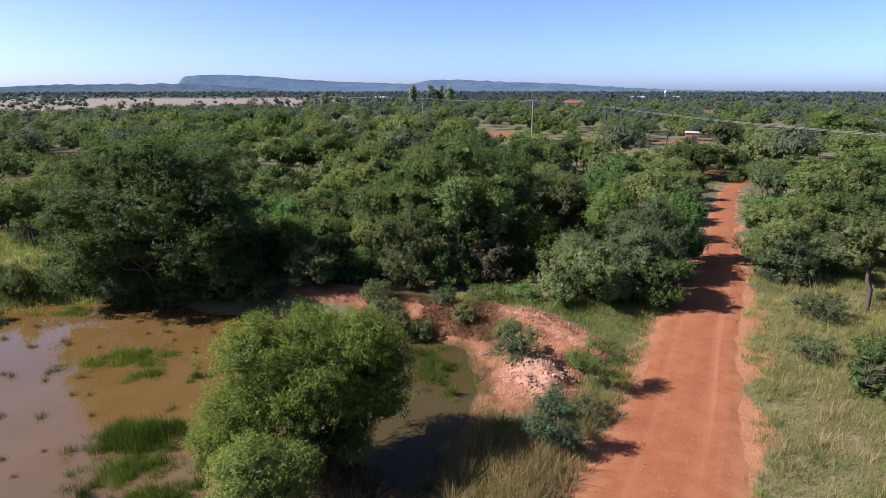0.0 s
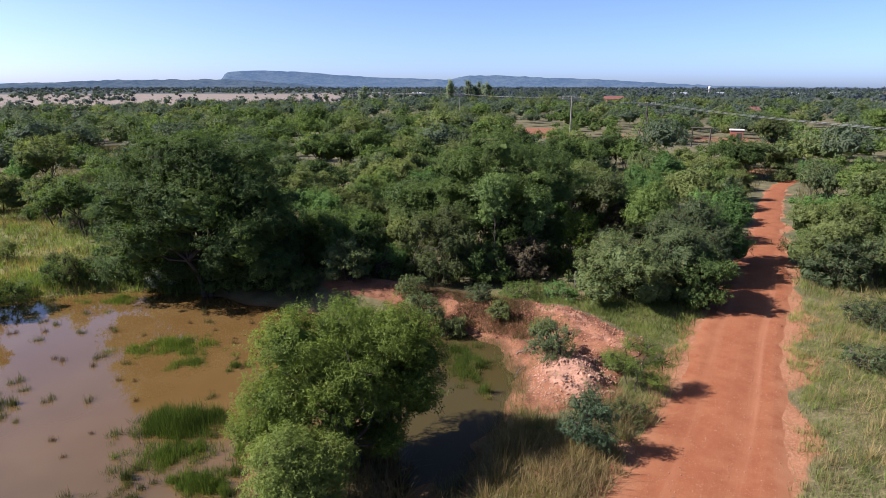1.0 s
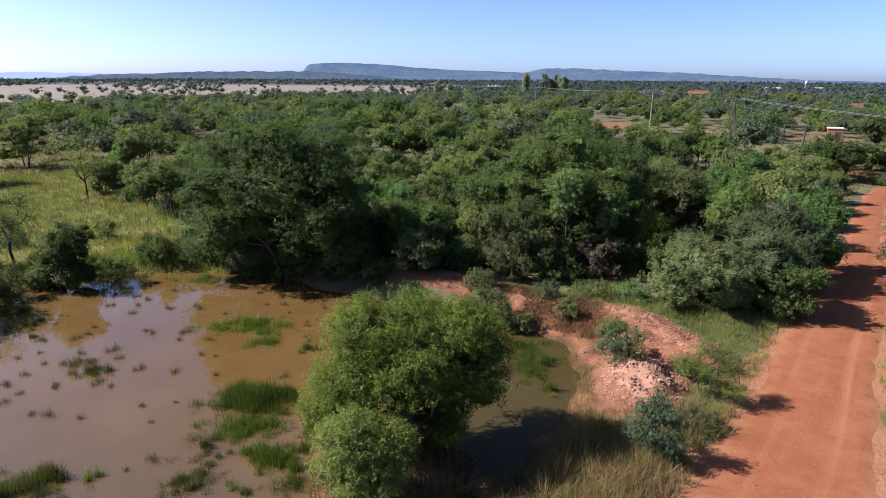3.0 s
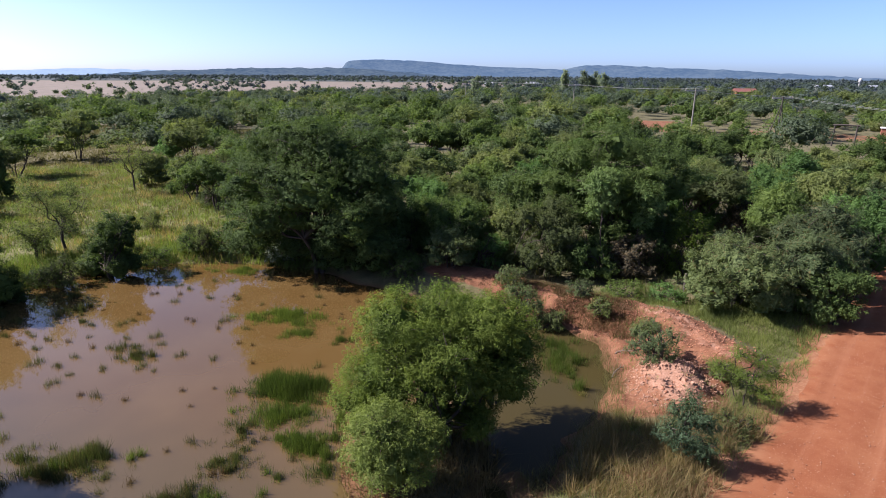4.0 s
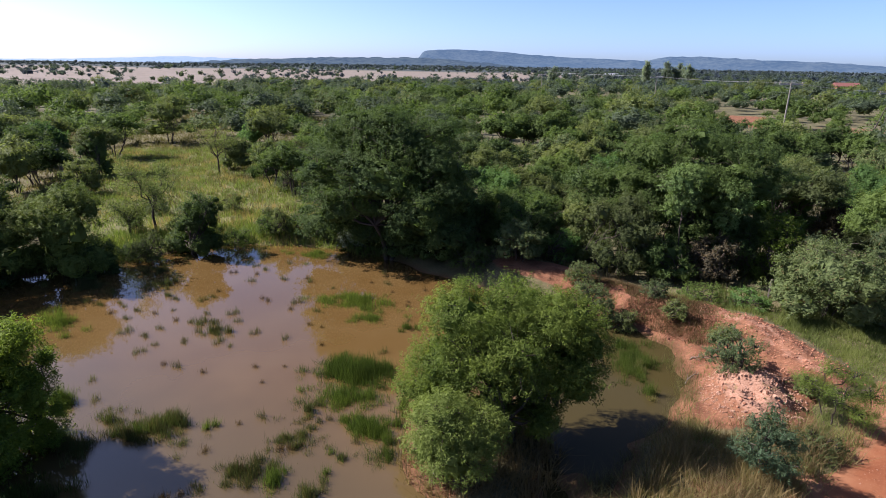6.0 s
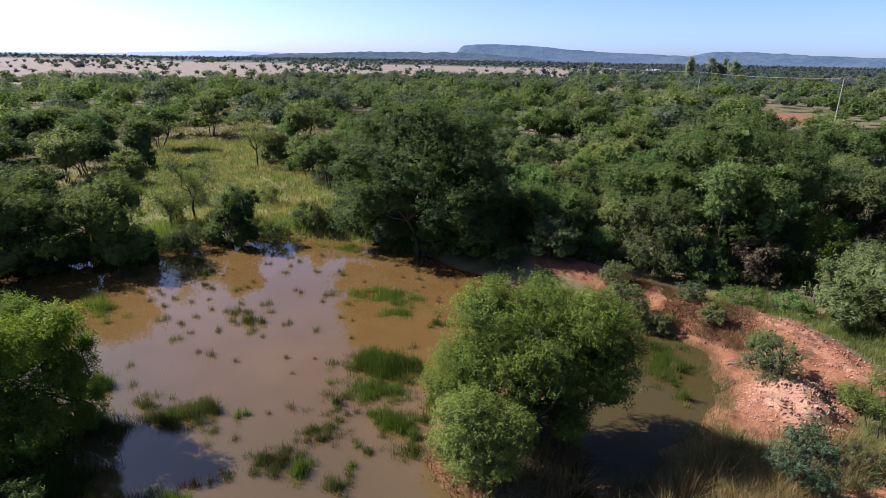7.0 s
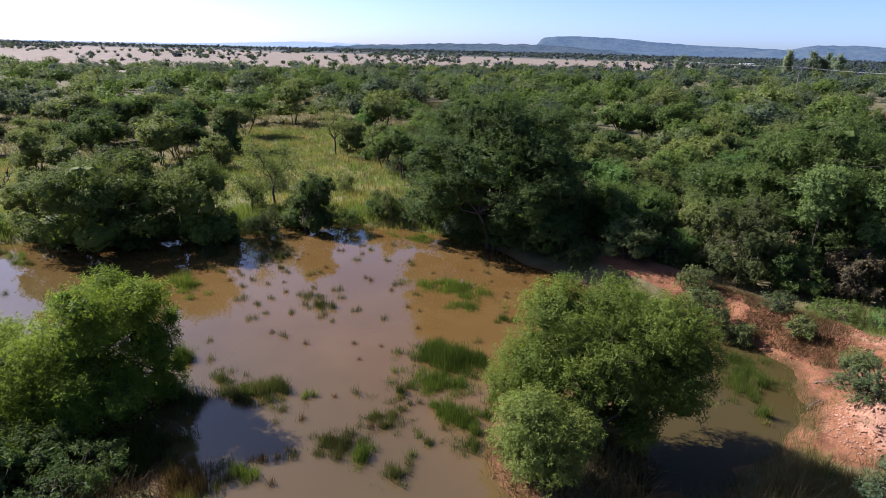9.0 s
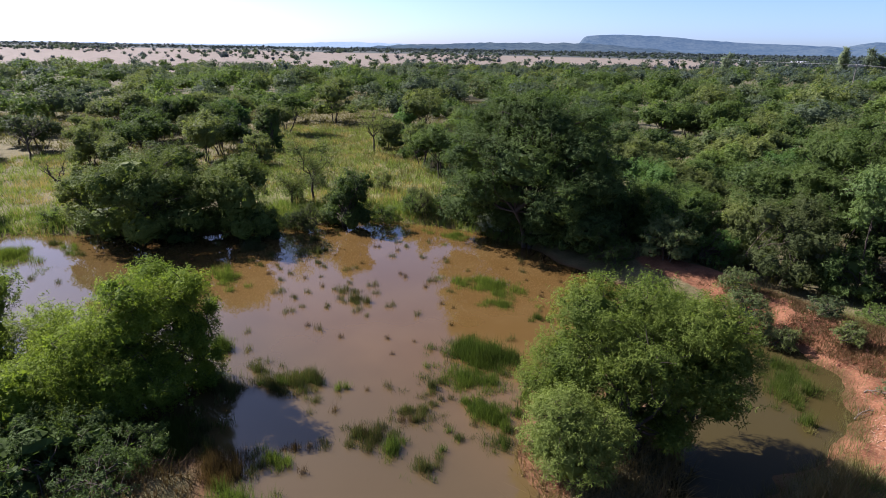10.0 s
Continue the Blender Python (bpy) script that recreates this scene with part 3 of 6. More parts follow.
field = np.maximum(field, smooth(gaz, 4, 7) * (1 - smooth(gaz, 14, 18)) * smooth(gd, 620, 700) * (1 - smooth(gd, 900, 1000)))
# darker ground under the thicket: litter tone and the bushes' shade in one colour
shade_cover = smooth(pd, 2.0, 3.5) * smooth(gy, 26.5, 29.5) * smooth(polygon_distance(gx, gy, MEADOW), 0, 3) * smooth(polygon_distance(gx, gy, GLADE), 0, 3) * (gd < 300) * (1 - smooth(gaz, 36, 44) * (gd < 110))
lush = np.maximum(1 - smooth(polygon_distance(gx, gy, MEADOW), -2, 4), (1 - smooth(pd, 1.0, 4.0)) * (gx < -12) * (gy > 10))
pale = np.maximum(0.9 * (1 - smooth(hd, 0.3, 1.7)), 0.5 * (1 - smooth(line_distance(gx, gy, RIDGE[5:]), 0.2, 1.3)))
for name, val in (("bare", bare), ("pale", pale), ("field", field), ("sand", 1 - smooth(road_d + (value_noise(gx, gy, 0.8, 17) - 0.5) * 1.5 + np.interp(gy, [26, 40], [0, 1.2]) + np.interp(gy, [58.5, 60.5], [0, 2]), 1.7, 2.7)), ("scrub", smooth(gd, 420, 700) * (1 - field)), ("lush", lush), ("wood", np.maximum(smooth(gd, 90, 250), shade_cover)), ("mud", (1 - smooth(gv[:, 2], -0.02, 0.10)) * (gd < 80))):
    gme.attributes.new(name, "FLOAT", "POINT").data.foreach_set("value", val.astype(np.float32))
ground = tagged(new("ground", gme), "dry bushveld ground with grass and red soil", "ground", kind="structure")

# pond water
wx, wy = (-44.0, 3.0), (-2.0, 30.0)
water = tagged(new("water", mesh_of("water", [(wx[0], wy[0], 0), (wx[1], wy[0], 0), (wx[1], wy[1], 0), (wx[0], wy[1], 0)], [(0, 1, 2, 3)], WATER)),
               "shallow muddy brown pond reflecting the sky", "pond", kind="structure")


# red dirt road with uneven edges
def road_mesh():
    P = np.array(ROADLINE)
    run_at = np.concatenate([[0], np.cumsum(np.hypot(*np.diff(P, axis=0).T))])
    q = np.arange(0, run_at[-1], 0.25)
    soft_line = np.ones(13) / 13
    lines = []
    for v in (P[:, 0], P[:, 1], np.array(ROADWIDE)):
        w = np.interp(q, run_at, v)
        for _ in range(2):
            w = np.convolve(np.pad(w, 6, mode="reflect", reflect_type="odd"), soft_line, "valid")
        lines.append(w)
    dense = [(Vector((x, y, 0)), w) for x, y, w in zip(*lines)]
    cols, vs, uvs, run = 13, [], [], 0.0
    for k, (p, w) in enumerate(dense):
        q = dense[min(k + 1, len(dense) - 1)][0] - dense[max(k - 1, 0)][0]
        side = Vector((q.y, -q.x, 0)).normalized()
        run += 0.25
        el = (value_noise(run, 0.0, 0.5, 11) - 0.5) * 0.34 + (value_noise(run, 0.0, 1.9, 12) - 0.5) * 0.26
        er = (value_noise(run, 9.0, 0.5, 13) - 0.5) * 0.34 + (value_noise(run, 9.0, 1.9, 14) - 0.5) * 0.26
        for c in range(cols):
            u = c / (cols - 1)
            off = -(w / 2 + el) * (1 - u) + (w / 2 + er) * u
            rut = -0.035 * (math.exp(-((off - 0.75) / 0.22) ** 2) + math.exp(-((off + 0.75) / 0.22) ** 2))
            drop = -0.075 if c in (0, cols - 1) else -0.02 if c in (1, cols - 2) else 0.0
            v = p + side * off
            vs.append((v.x, v.y, 0.375 + rut + drop + 0.008 * float(value_noise(v.x, v.y, 1.5, 15))))
            uvs.append((off / 5.0, run / 4.0))
    n = len(dense)
    f = np.array([[k * cols + c, k * cols + c + 1, (k + 1) * cols + c + 1, (k + 1) * cols + c] for k in range(n - 1) for c in range(cols - 1)])
    me = mesh_of("road", vs, f, ROAD, True)
    uv = me.uv_layers.new(name="UVMap")
    uv.data.foreach_set("uv", np.array(uvs, np.float32)[f.ravel()].ravel())
    return me


road = tagged(new("road", road_mesh()), "red dirt track with wheel ruts", "road", kind="structure")


# far hills: a flat-topped mesa and low ridges
def ridge_mesh(name, dist, crest, depth, mat=None):
    """crest: rows of azimuth to the left and the crest's height; the slopes fall forwards and backwards."""
    az = np.arange(crest[0][0], crest[-1][0] + 0.01, 0.25)
    h = np.interp(az, [c[0] for c in crest], [c[1] for c in crest])
    h = h + (value_noise(az, az * 0, 2.0, 21) - 0.5) * 3.0
    prof = [(-1.0, -0.3), (-0.55, 0.35), (-0.25, 0.72), (-0.08, 0.95), (0.0, 1.0), (0.5, 0.9), (1.0, -0.3)]
    vs = []
    for a, z in zip(np.radians(az), h):
        for s, q in prof:
            r = dist + s * depth
            vs.append((-math.sin(a) * r, math.cos(a) * r, z * q + 5 * value_noise(a * 60, s * 3, 2.0, 22) * q))
    n, m = len(az), len(prof)
    f = np.array([[i * m + j, i * m + j + 1, (i + 1) * m + j + 1, (i + 1) * m + j] for i in range(n - 1) for j in range(m - 1)])
    return mesh_of(name, np.array(vs, float), f, mat or HILL, True)


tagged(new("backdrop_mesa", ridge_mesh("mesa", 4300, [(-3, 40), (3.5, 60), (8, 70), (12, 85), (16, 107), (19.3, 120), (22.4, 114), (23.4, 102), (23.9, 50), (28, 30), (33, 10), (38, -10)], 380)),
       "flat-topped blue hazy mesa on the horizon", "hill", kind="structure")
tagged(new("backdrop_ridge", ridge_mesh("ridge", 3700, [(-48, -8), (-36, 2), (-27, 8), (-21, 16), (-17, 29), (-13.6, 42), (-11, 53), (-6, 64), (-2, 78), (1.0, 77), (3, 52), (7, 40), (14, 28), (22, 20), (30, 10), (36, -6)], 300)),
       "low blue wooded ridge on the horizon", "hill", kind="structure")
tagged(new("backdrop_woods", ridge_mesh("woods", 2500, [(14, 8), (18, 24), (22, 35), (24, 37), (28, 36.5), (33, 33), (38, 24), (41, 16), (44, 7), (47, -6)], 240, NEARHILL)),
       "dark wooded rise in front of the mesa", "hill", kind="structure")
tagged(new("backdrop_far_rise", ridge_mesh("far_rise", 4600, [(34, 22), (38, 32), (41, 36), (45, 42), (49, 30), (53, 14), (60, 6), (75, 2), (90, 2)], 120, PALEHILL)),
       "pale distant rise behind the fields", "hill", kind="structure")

# ------------------------------------------------------------------ plants
def plant(name, seed, at, lobes, clumps, per, leaf, spread, leaves, label, category, trunk_r=0.08, stems=1, fork=0.3, twigs=60,
          gaps=0.35, low_cut=0.1, droop=0.0, hollow=0.62, fine=False, bark=None, turn=0.0, woody="trunk", group="", rise=0.5):
    """A tree or shrub: an Empty at its foot, with its wood and its crown."""
    rng = np.random.default_rng(seed)
    top = max(l[2] + l[5] for l in lobes)
    root = tagged(new(name), label, category, group)
    root.empty_display_size = 0.3
    root.matrix_basis = pose(at[0], at[1], level(*at) - 0.03, 0, 0, turn)
    cm, tips = crown_mesh("crown", rng, lobes, clumps, per, leaf[0], leaf[1], spread, leaves, gaps, low_cut, droop, hollow, rise, fine)
    child(woody, skeleton_mesh(woody, rng, lobes, tips, top, trunk_r, stems, fork, twigs, bark), root)
    child("crown", cm, root)
    return root


def layered(seed, lobes, n, size=0.34, flat=0.5, low=0.0):
    """The same lobes with n smaller, flatter tufts of twigs standing out of them."""
    rng = np.random.default_rng(seed)
    out = [tuple(l[:3]) + tuple(0.95 * q for q in l[3:]) for l in lobes]
    for _ in range(n):
        l = lobes[int(rng.integers(len(lobes)))]
        d = rng.normal(size=3)
        d[2] = abs(d[2]) * 0.9 - 0.15
        d /= np.linalg.norm(d)
        r = size * rng.uniform(0.55, 1.35) * min(l[3], 2.0)
        p = [l[i] + d[i] * l[3 + i] * rng.uniform(0.85, 1.12) for i in range(3)]
        if p[2] > low:
            out.append((*p, r, r * rng.uniform(0.8, 1.3), r * flat * rng.uniform(0.7, 1.3)))
    return out


FACE5 = 17.7      # the willow's lobes are laid out along and across this bearing


def across(rows):
    """Lobes given as (right, deep, up, radius, flatness) along a bearing."""
    c, s = math.cos(radians(FACE5)), math.sin(radians(FACE5))
    return [(r * c - d * s, r * s + d * c, z, w, w, w * f) for r, d, z, w, f in rows]


plant("willow_tree", 1, (-2.9, 13.6), ([(-1.63, -0.44, 3.36, 1.17, 1.17, 1.11), (-0.66, 0.26, 3.36, 1.13, 1.13, 1.07), (0.58, 0.31, 3.25, 1.11, 1.11, 1.05), (1.13, 0.08, 2.2, 0.86, 0.86, 0.81), (-0.47, -0.62, 2.44, 1.29, 1.29, 1.23), (-2.27, -0.67, 2.15, 0.87, 0.87, 0.83), (0.60, -0.85, 1.05, 0.42, 0.42, 0.45),
      (-0.83, -0.3, 0.83, 1.15, 1.15, 1.09), (-0.37, 0.84, 2.44, 1.33, 1.33, 1.26), (-2.71, -0.63, 1.18, 0.87, 0.87, 0.83), (-1.9, -0.3, 3.55, 0.62, 0.62, 0.52), (0.17, 0.34, 3.5, 0.62, 0.62, 0.52), (1.3, 0.2, 1.75, 0.62, 0.62, 0.66), (1.5, 0.45, 2.85, 0.6, 0.6, 0.55), (0.0, -1.2, 3.0, 0.6, 0.6, 0.5), (-1.3, -1.2, 2.7, 0.7, 0.7, 0.6), (-1.9, -0.3, 1.7, 1.0, 1.0, 0.9), (0.1, 0.2, 1.7, 1.0, 1.0, 0.9), (1.05, 0.45, 3.5, 0.75, 0.75, 0.65), (-0.5, 1.5, 2.85, 0.95, 0.9, 0.85), (0.6, 1.2, 2.3, 0.8, 0.8, 0.8), (0.2, 0.3, 0.8, 0.8, 0.8, 0.6)]),
      4700, 20, (0.085, 0.020), 0.18, WILLOW, "leafy green willow on a spit in the pond", "tree", 0.13, 4, 0.22, 260, 0.52, 0.12, 0.25, fine=True)
plant("shrub", 2, (-4.0, 11.2), across([(-0.3, 0, 1.6, 0.85, 1.0), (0.45, 0.1, 1.4, 0.75, 1.0), (0.0, -0.2, 0.9, 0.9, 0.9), (-0.7, 0.2, 0.8, 0.6, 1.0)]),
      1250, 20, (0.075, 0.019), 0.16, PALEWILLOW, "pale green leafy shrub beneath the willow", "shrub", 0.04, 4, 0.25, 100, 0.4, 0.05, 0.2, fine=True, woody="trunk")
plant("willow_tree", 3, (-15.2, 7.8), layered(3, [(-0.21, -0.34, 3.2, 1.25, 1.25, 1.1), (-0.36, -1.29, 3.0, 1, 1, 1.1), (0.02, 0.48, 2.4, 0.89, 0.89, 1.0), (-0.65, -2.07, 2.4, 0.9, 0.9, 1.0), (0.14, -0.39, 1.5, 1.17, 1.17, 1.2),
      (0.09, -1.26, 1.5, 1.15, 1.15, 1.2), (0.18, 0.57, 0.9, 0.79, 0.79, 0.9), (-0.02, -0.5, 0.3, 1.15, 1.15, 1.09), (0.1, 0.25, 3.7, 0.7, 0.7, 0.55)], 30, 0.4, 0.8, 0.5),
      2700, 20, (0.085, 0.022), 0.20, BRIGHTWILLOW, "bright green willow bush at the water's edge", "tree", 0.10, 3, 0.25, 150, 0.40, 0.12, 0.2, fine=True)
plant("shrub", 4, (-16.4, 5.6), [(0, 0, 1.5, 1.3, 1.3, 1.3), (-1.3, 0.5, 1.6, 1.2, 1.2, 1.3), (1.2, 0.2, 1.0, 1.0, 1.0, 1.1), (-0.3, -0.8, 1.2, 1.2, 1.1, 1.2), (-2.3, 0.2, 1.6, 1.1, 1.1, 1.3), (0.3, 0.9, 1.9, 0.9, 0.9, 1.0), (-1.0, 0.2, 0.7, 1.6, 1.2, 0.9), (0.9, -1.0, 0.7, 1.0, 0.9, 0.9)],
      2300, 20, (0.09, 0.024), 0.22, BRIGHTWILLOW, "dense green willow thicket on the bank", "shrub", 0.05, 5, 0.25, 120, 0.32, 0.05, 0.25, fine=True, woody="trunk")

rng = np.random.default_rng(303)
bough = [limb(rng, (0.9, 0.2, 1.2), (1.75, 0.5, 1.6), 0.05, 0.02, 6, 0.06)]
for q in range(9):
    at0 = bough[0][int(rng.integers(2, 6))][0]
    bough.append(limb(rng, at0, at0 + np.array([rng.uniform(0.1, 0.5), rng.normal() * 0.25, rng.uniform(-0.5, 0.3)]), 0.014, 0.004, 4, 0.1))
v, f = tubes(bough, 5)
child("dead_bough", mesh_of("dead_bough", v, f, BARK, True), scene.objects["willow_tree"], "bare dark dead bough over the water")


def driftwood(seed, at, long, turn, label):
    rng = np.random.default_rng(seed)
    lines = [limb(rng, (0, 0, 0.03), (long, 0, 0.06), 0.025, 0.008, 6, 0.08)]
    for q in range(4):
        at0 = lines[0][int(rng.integers(1, 5))][0]
        lines.append(limb(rng, at0, at0 + np.array([rng.uniform(0.1, 0.3), rng.normal() * 0.22, rng.uniform(0, 0.12)]), 0.010, 0.003, 4, 0.1))
    v, f = tubes(lines, 5)
    ob = tagged(new("dead_branch", mesh_of("dead_branch", v, f, PALEBARK, True)), label, "branch")
    ob.matrix_basis = pose(at[0], at[1], level(*at), 0, 0, turn)


driftwood(1, (1.35, 18.7), 1.0, 62, "dry fallen branch on the red shore")
driftwood(2, (1.5, 20.3), 0.7, 20, "dry fallen branch on the red shore")
driftwood(3, (-4.6, 11.0), 0.9, 100, "grey fallen branch on the spit")
driftwood(4, (-8.4, 10.9), 0.9, 150, "bleached branch lying in the shallows")

# the two big thorn trees
plant("thorn_tree", 5, (-13.4, 26.4), layered(5, [(-3.0, 0, 5.2, 1.9, 1.9, 1.5), (-1.2, 0.6, 6.4, 1.9, 1.9, 1.35), (1.0, 0.3, 6.3, 2.0, 2.0, 1.3), (2.6, 0.2, 5.2, 1.8, 1.8, 1.5),
      (-4.0, 0, 3.4, 1.4, 1.4, 1.4), (3.6, 0.2, 3.7, 1.5, 1.5, 1.5), (0, -1.0, 4.6, 2.4, 2.2, 1.9), (-2.2, -1.2, 3.0, 1.9, 1.8, 1.7), (2.0, -1.0, 2.8, 2.0, 1.7, 1.6),
      (-3.6, -0.8, 1.6, 1.5, 1.4, 1.3), (0.2, 1.8, 4.0, 2.6, 2.0, 2.6), (3.2, -0.4, 1.7, 1.6, 1.4, 1.3), (1.0, 0.2, 1.4, 1.7, 1.4, 1.2), (-1.4, 0.2, 1.3, 1.7, 1.4, 1.2), (-0.6, 0.4, 7.2, 0.9, 0.9, 0.6)], 44, 0.4),
      5200, 20, (0.12, 0.036), 0.30, THORN, "large dark green thorn tree at the pond's edge", "tree", 0.20, 3, 0.26, 320, 0.56, 0.25, 0.0, rise=0.35)
plant("thorn_tree", 6, (1.2, 31.6), layered(6, [(-2.0, 0, 5.4, 1.7, 1.7, 1.2), (0.0, 0.4, 6.1, 1.9, 1.9, 1.2), (2.0, 0.2, 5.5, 1.7, 1.7, 1.2), (-2.9, 0.2, 4.0, 1.3, 1.3, 1.2), (3.0, 0, 4.2, 1.4, 1.4, 1.3),
      (0.4, -1.0, 4.4, 2.2, 1.7, 1.6), (1.4, -0.6, 2.7, 1.8, 1.5, 1.6), (-1.5, -0.4, 2.8, 1.7, 1.5, 1.6), (0.3, 1.4, 3.8, 2.2, 1.8, 2.4), (-2.4, -0.2, 1.5, 1.4, 1.3, 1.2), (2.6, -0.2, 1.5, 1.5, 1.3, 1.2), (0.2, -0.2, 1.2, 1.6, 1.3, 1.1)], 44, 0.4, 0.4),
      4200, 20, (0.12, 0.036), 0.30, THORN, "broad dark green flat-crowned thorn tree in the thicket", "tree", 0.19, 2, 0.28, 240, 0.54, 0.25, 0.0, rise=0.2)


def bush(seed, at, width, high, mat, label, clumps=None, leaf=None, low=0.0, n=7, name="bush", category="bush", stems=4, gaps=0.25, **kw):
    rng = np.random.default_rng(seed + 900)
    lobes = layered(seed, lobes_auto(rng, width, high, n, low), 14, 0.5, 0.8) if high > 1.6 else lobes_auto(rng, width, high, n, low)
    for k in range(5):
        a = k * 1.26 + rng.uniform(0, 0.8)
        lobes.append((math.cos(a) * width * 0.3, math.sin(a) * width * 0.3, high * rng.uniform(0.16, 0.26), width * 0.2, width * 0.2, high * 0.2))
    clumps = int((34 + 2.4 * width) * width * high) if high > 2.2 else int(62 * width * high + 30)
    tall = high > 2.2
    leaf = leaf or ((0.11, 0.036) if tall else (0.08, 0.024))
    return plant(name, seed, at, lobes, clumps, 22, leaf, 0.24 if tall else 0.15, mat, label, category, 0.035 + 0.008 * high, stems, 0.25, 50, gaps, 0.05, woody="trunk", **kw)


# bushes that stand out
bush(20, (-1.8, 28.3), 3.6, 4.2, OLIVE, "olive-green bush behind the red ridge")
bush(21, (-4.7, 28.4), 2.0, 2.0, FRESH, "small fresh green bush behind the red ridge")
bush(22, (-7.4, 29.8), 3.9, 4.0, BUSH, "rounded green bush beside the thorn tree")
bush(23, (-6.4, 26.4), 2.6, 2.1, GREY, "low grey-green shrub at the water's edge", n=5)
bush(24, (6.4, 25.7), 4.6, 3.8, GREY, "large grey-green bush beside the dirt road", 1300)
bush(25, (9.0, 26.1), 3.6, 4.0, GREY, "grey twiggy bush beside the dirt road", 900, gaps=0.3)
bush(26, (13.8, 32.3), 3.3, 4.5, FRESH, "fresh green bush leaning over the road", 800)
bush(27, (10.7, 30.0), 4.6, 4.2, GREY, "tall grey-green bush beside the road", 1400)
bush(28, (18.9, 31.1), 4.9, 4.3, OLIVE, "olive-green bush on the road's verge", 1600)
bush(29, (18.0, 29.0), 3.4, 2.4, GREY, "dark grey-green bush on the road's verge", 800)
bush(30, (14.6, 17.2), 2.6, 2.3, THORN, "dark green thorn shrub in tall grass", 800)
bush(31, (2.7, 19.1), 2.0, 1.8, GREY, "grey-green shrub on the soil mound", 520, n=5, gaps=0.5)
bush(32, (-2.1, 22.5), 2.0, 1.9, GREY, "grey-green shrub on the bank", 480, n=5)
bush(33, (-1.0, 22.2), 1.2, 1.0, OLIVE, "small olive shrub on the bank", 200, n=4)
bush(34, (0.9, 22.9), 1.1, 0.9, OLIVE, "small olive shrub on the red bank", 160, n=4)
bush(35, (-23.4, 23.0), 3.0, 3.9, BUSH, "dark green bush on the far bank", 800)
bush(36, (-29.9, 14.9), 7.2, 5.3, BACKLITLEAF, "massive dark green bush on the far bank", 2400, n=12)
bush(37, (-26.8, 18.2), 5.0, 5.0, BACKLITLEAF, "green bush on the far bank", 1300)
bush(38, (-33.6, 13.8), 3.8, 3.8, OLIVE, "olive bush at the end of the far bank", 800)
bush(39, (-20.6, 26.6), 1.2, 2.1, OLIVE, "small upright bush on the bank", 240, n=4)
bush(40, (-20.0, 27.6), 2.4, 1.4, BUSH, "low green bush on the grassy bank", 400, n=5)
bush(41, (-16.6, 27.3), 2.2, 2.0, GREY, "grey-green bush at the foot of the thorn tree", 480, n=5)
bush(42, (-17.2, 29.6), 3.0, 3.8, BUSH, "green bush beside the thorn tree", 700)
bush(43, (-49.9, 20.6), 4.0, 3.7, OLIVE, "rounded olive bush in the glade", 650)
bush(44, (-24.8, 21.0), 1.8, 1.8, OLIVE, "low bush on the far bank", 260, n=4)
bush(47, (5.2, 29.6), 2.4, 3.6, BRIGHTWILLOW, "yellow-green bush at the thicket's edge", 500, gaps=0.55)
bush(48, (2.6, 28.9), 2.6, 2.4, DRYBUSH, "dry brown twiggy shrub in shade", 320, gaps=0.6)
bush(49, (-10.0, 30.6), 4.0, 3.6, BUSH, "dark bush beside the thorn tree", 800)
bush(50, (-10.6, 28.4), 3.4, 2.6, THORN, "shaded dark bush over the water", 600)

# these two stand out of view on the sun's side, added to shade the bank
bush(51, (-20.2, 1.4), 4.4, 4.0, BRIGHTWILLOW, "leafy green shrub added to shade the near bank")
bush(54, (-21.9, 3.9), 4.6, 4.4, BRIGHTWILLOW, "leafy green shrub added to shade the near bank")
bush(55, (0.1, 24.4), 1.3, 0.8, GREY, "low grey-green shrub on the red ridge", n=4)
bush(56, (2.6, 21.8), 0.9, 0.5, OLIVE, "low olive shrub on the red ridge", n=4)
bush(57, (-3.0, 24.6), 1.6, 1.3, GREY, "grey-green shrub on the red ridge", n=5)
bush(58, (1.9, 25.6), 2.0, 1.0, BUSH, "low green shrub behind the red ridge", n=5)
bush(59, (3.9, 26.0), 1.8, 0.9, FRESH, "low fresh green shrub behind the ridge", n=5)
bush(15, (4.6, 15.6), 1.2, 0.7, OLIVE, "low olive shrub beside the road", n=4)
bush(16, (4.9, 18.6), 1.0, 0.6, OLIVE, "low olive shrub beside the mound", n=4)
bush(17, (16.3, 23.4), 2.4, 1.4, GREY, "low grey shrub in tall grass", n=5)
bush(18, (13.8, 19.6), 1.8, 0.9, GREY, "low grey shrub in tall grass", n=5)
bush(8, (-25.6, 20.9), 1.6, 1.1, BUSH, "low dark bush along the far shore", n=5)
bush(9, (-24.9, 22.6), 1.5, 1.0, OLIVE, "low olive bush along the far shore", n=5)
bush(10, (-22.4, 24.9), 2.0, 1.2, BUSH, "low dark bush along the far shore", n=5)
bush(11, (-21.4, 26.6), 1.8, 1.3, BUSH, "low dark bush along the far shore", n=5)
bush(12, (-18.6, 27.6), 1.8, 1.3, OLIVE, "low olive bush along the far shore", n=5)
bush(13, (-25.6, 24.2), 1.7, 1.5, OLIVE, "low olive bush on the far bank", n=5)
bush(14, (-35.6, 12.4), 2.2, 0.9, BUSH, "low dark bush along the far shore", n=5)
bush(7, (-31.0, 27.5), 1.6, 1.2, GREY, "low grey shrub in the meadow", n=5)
bush(6, (-27.0, 30.0), 1.3, 1.6, OLIVE, "upright olive shrub in the meadow", n=5)
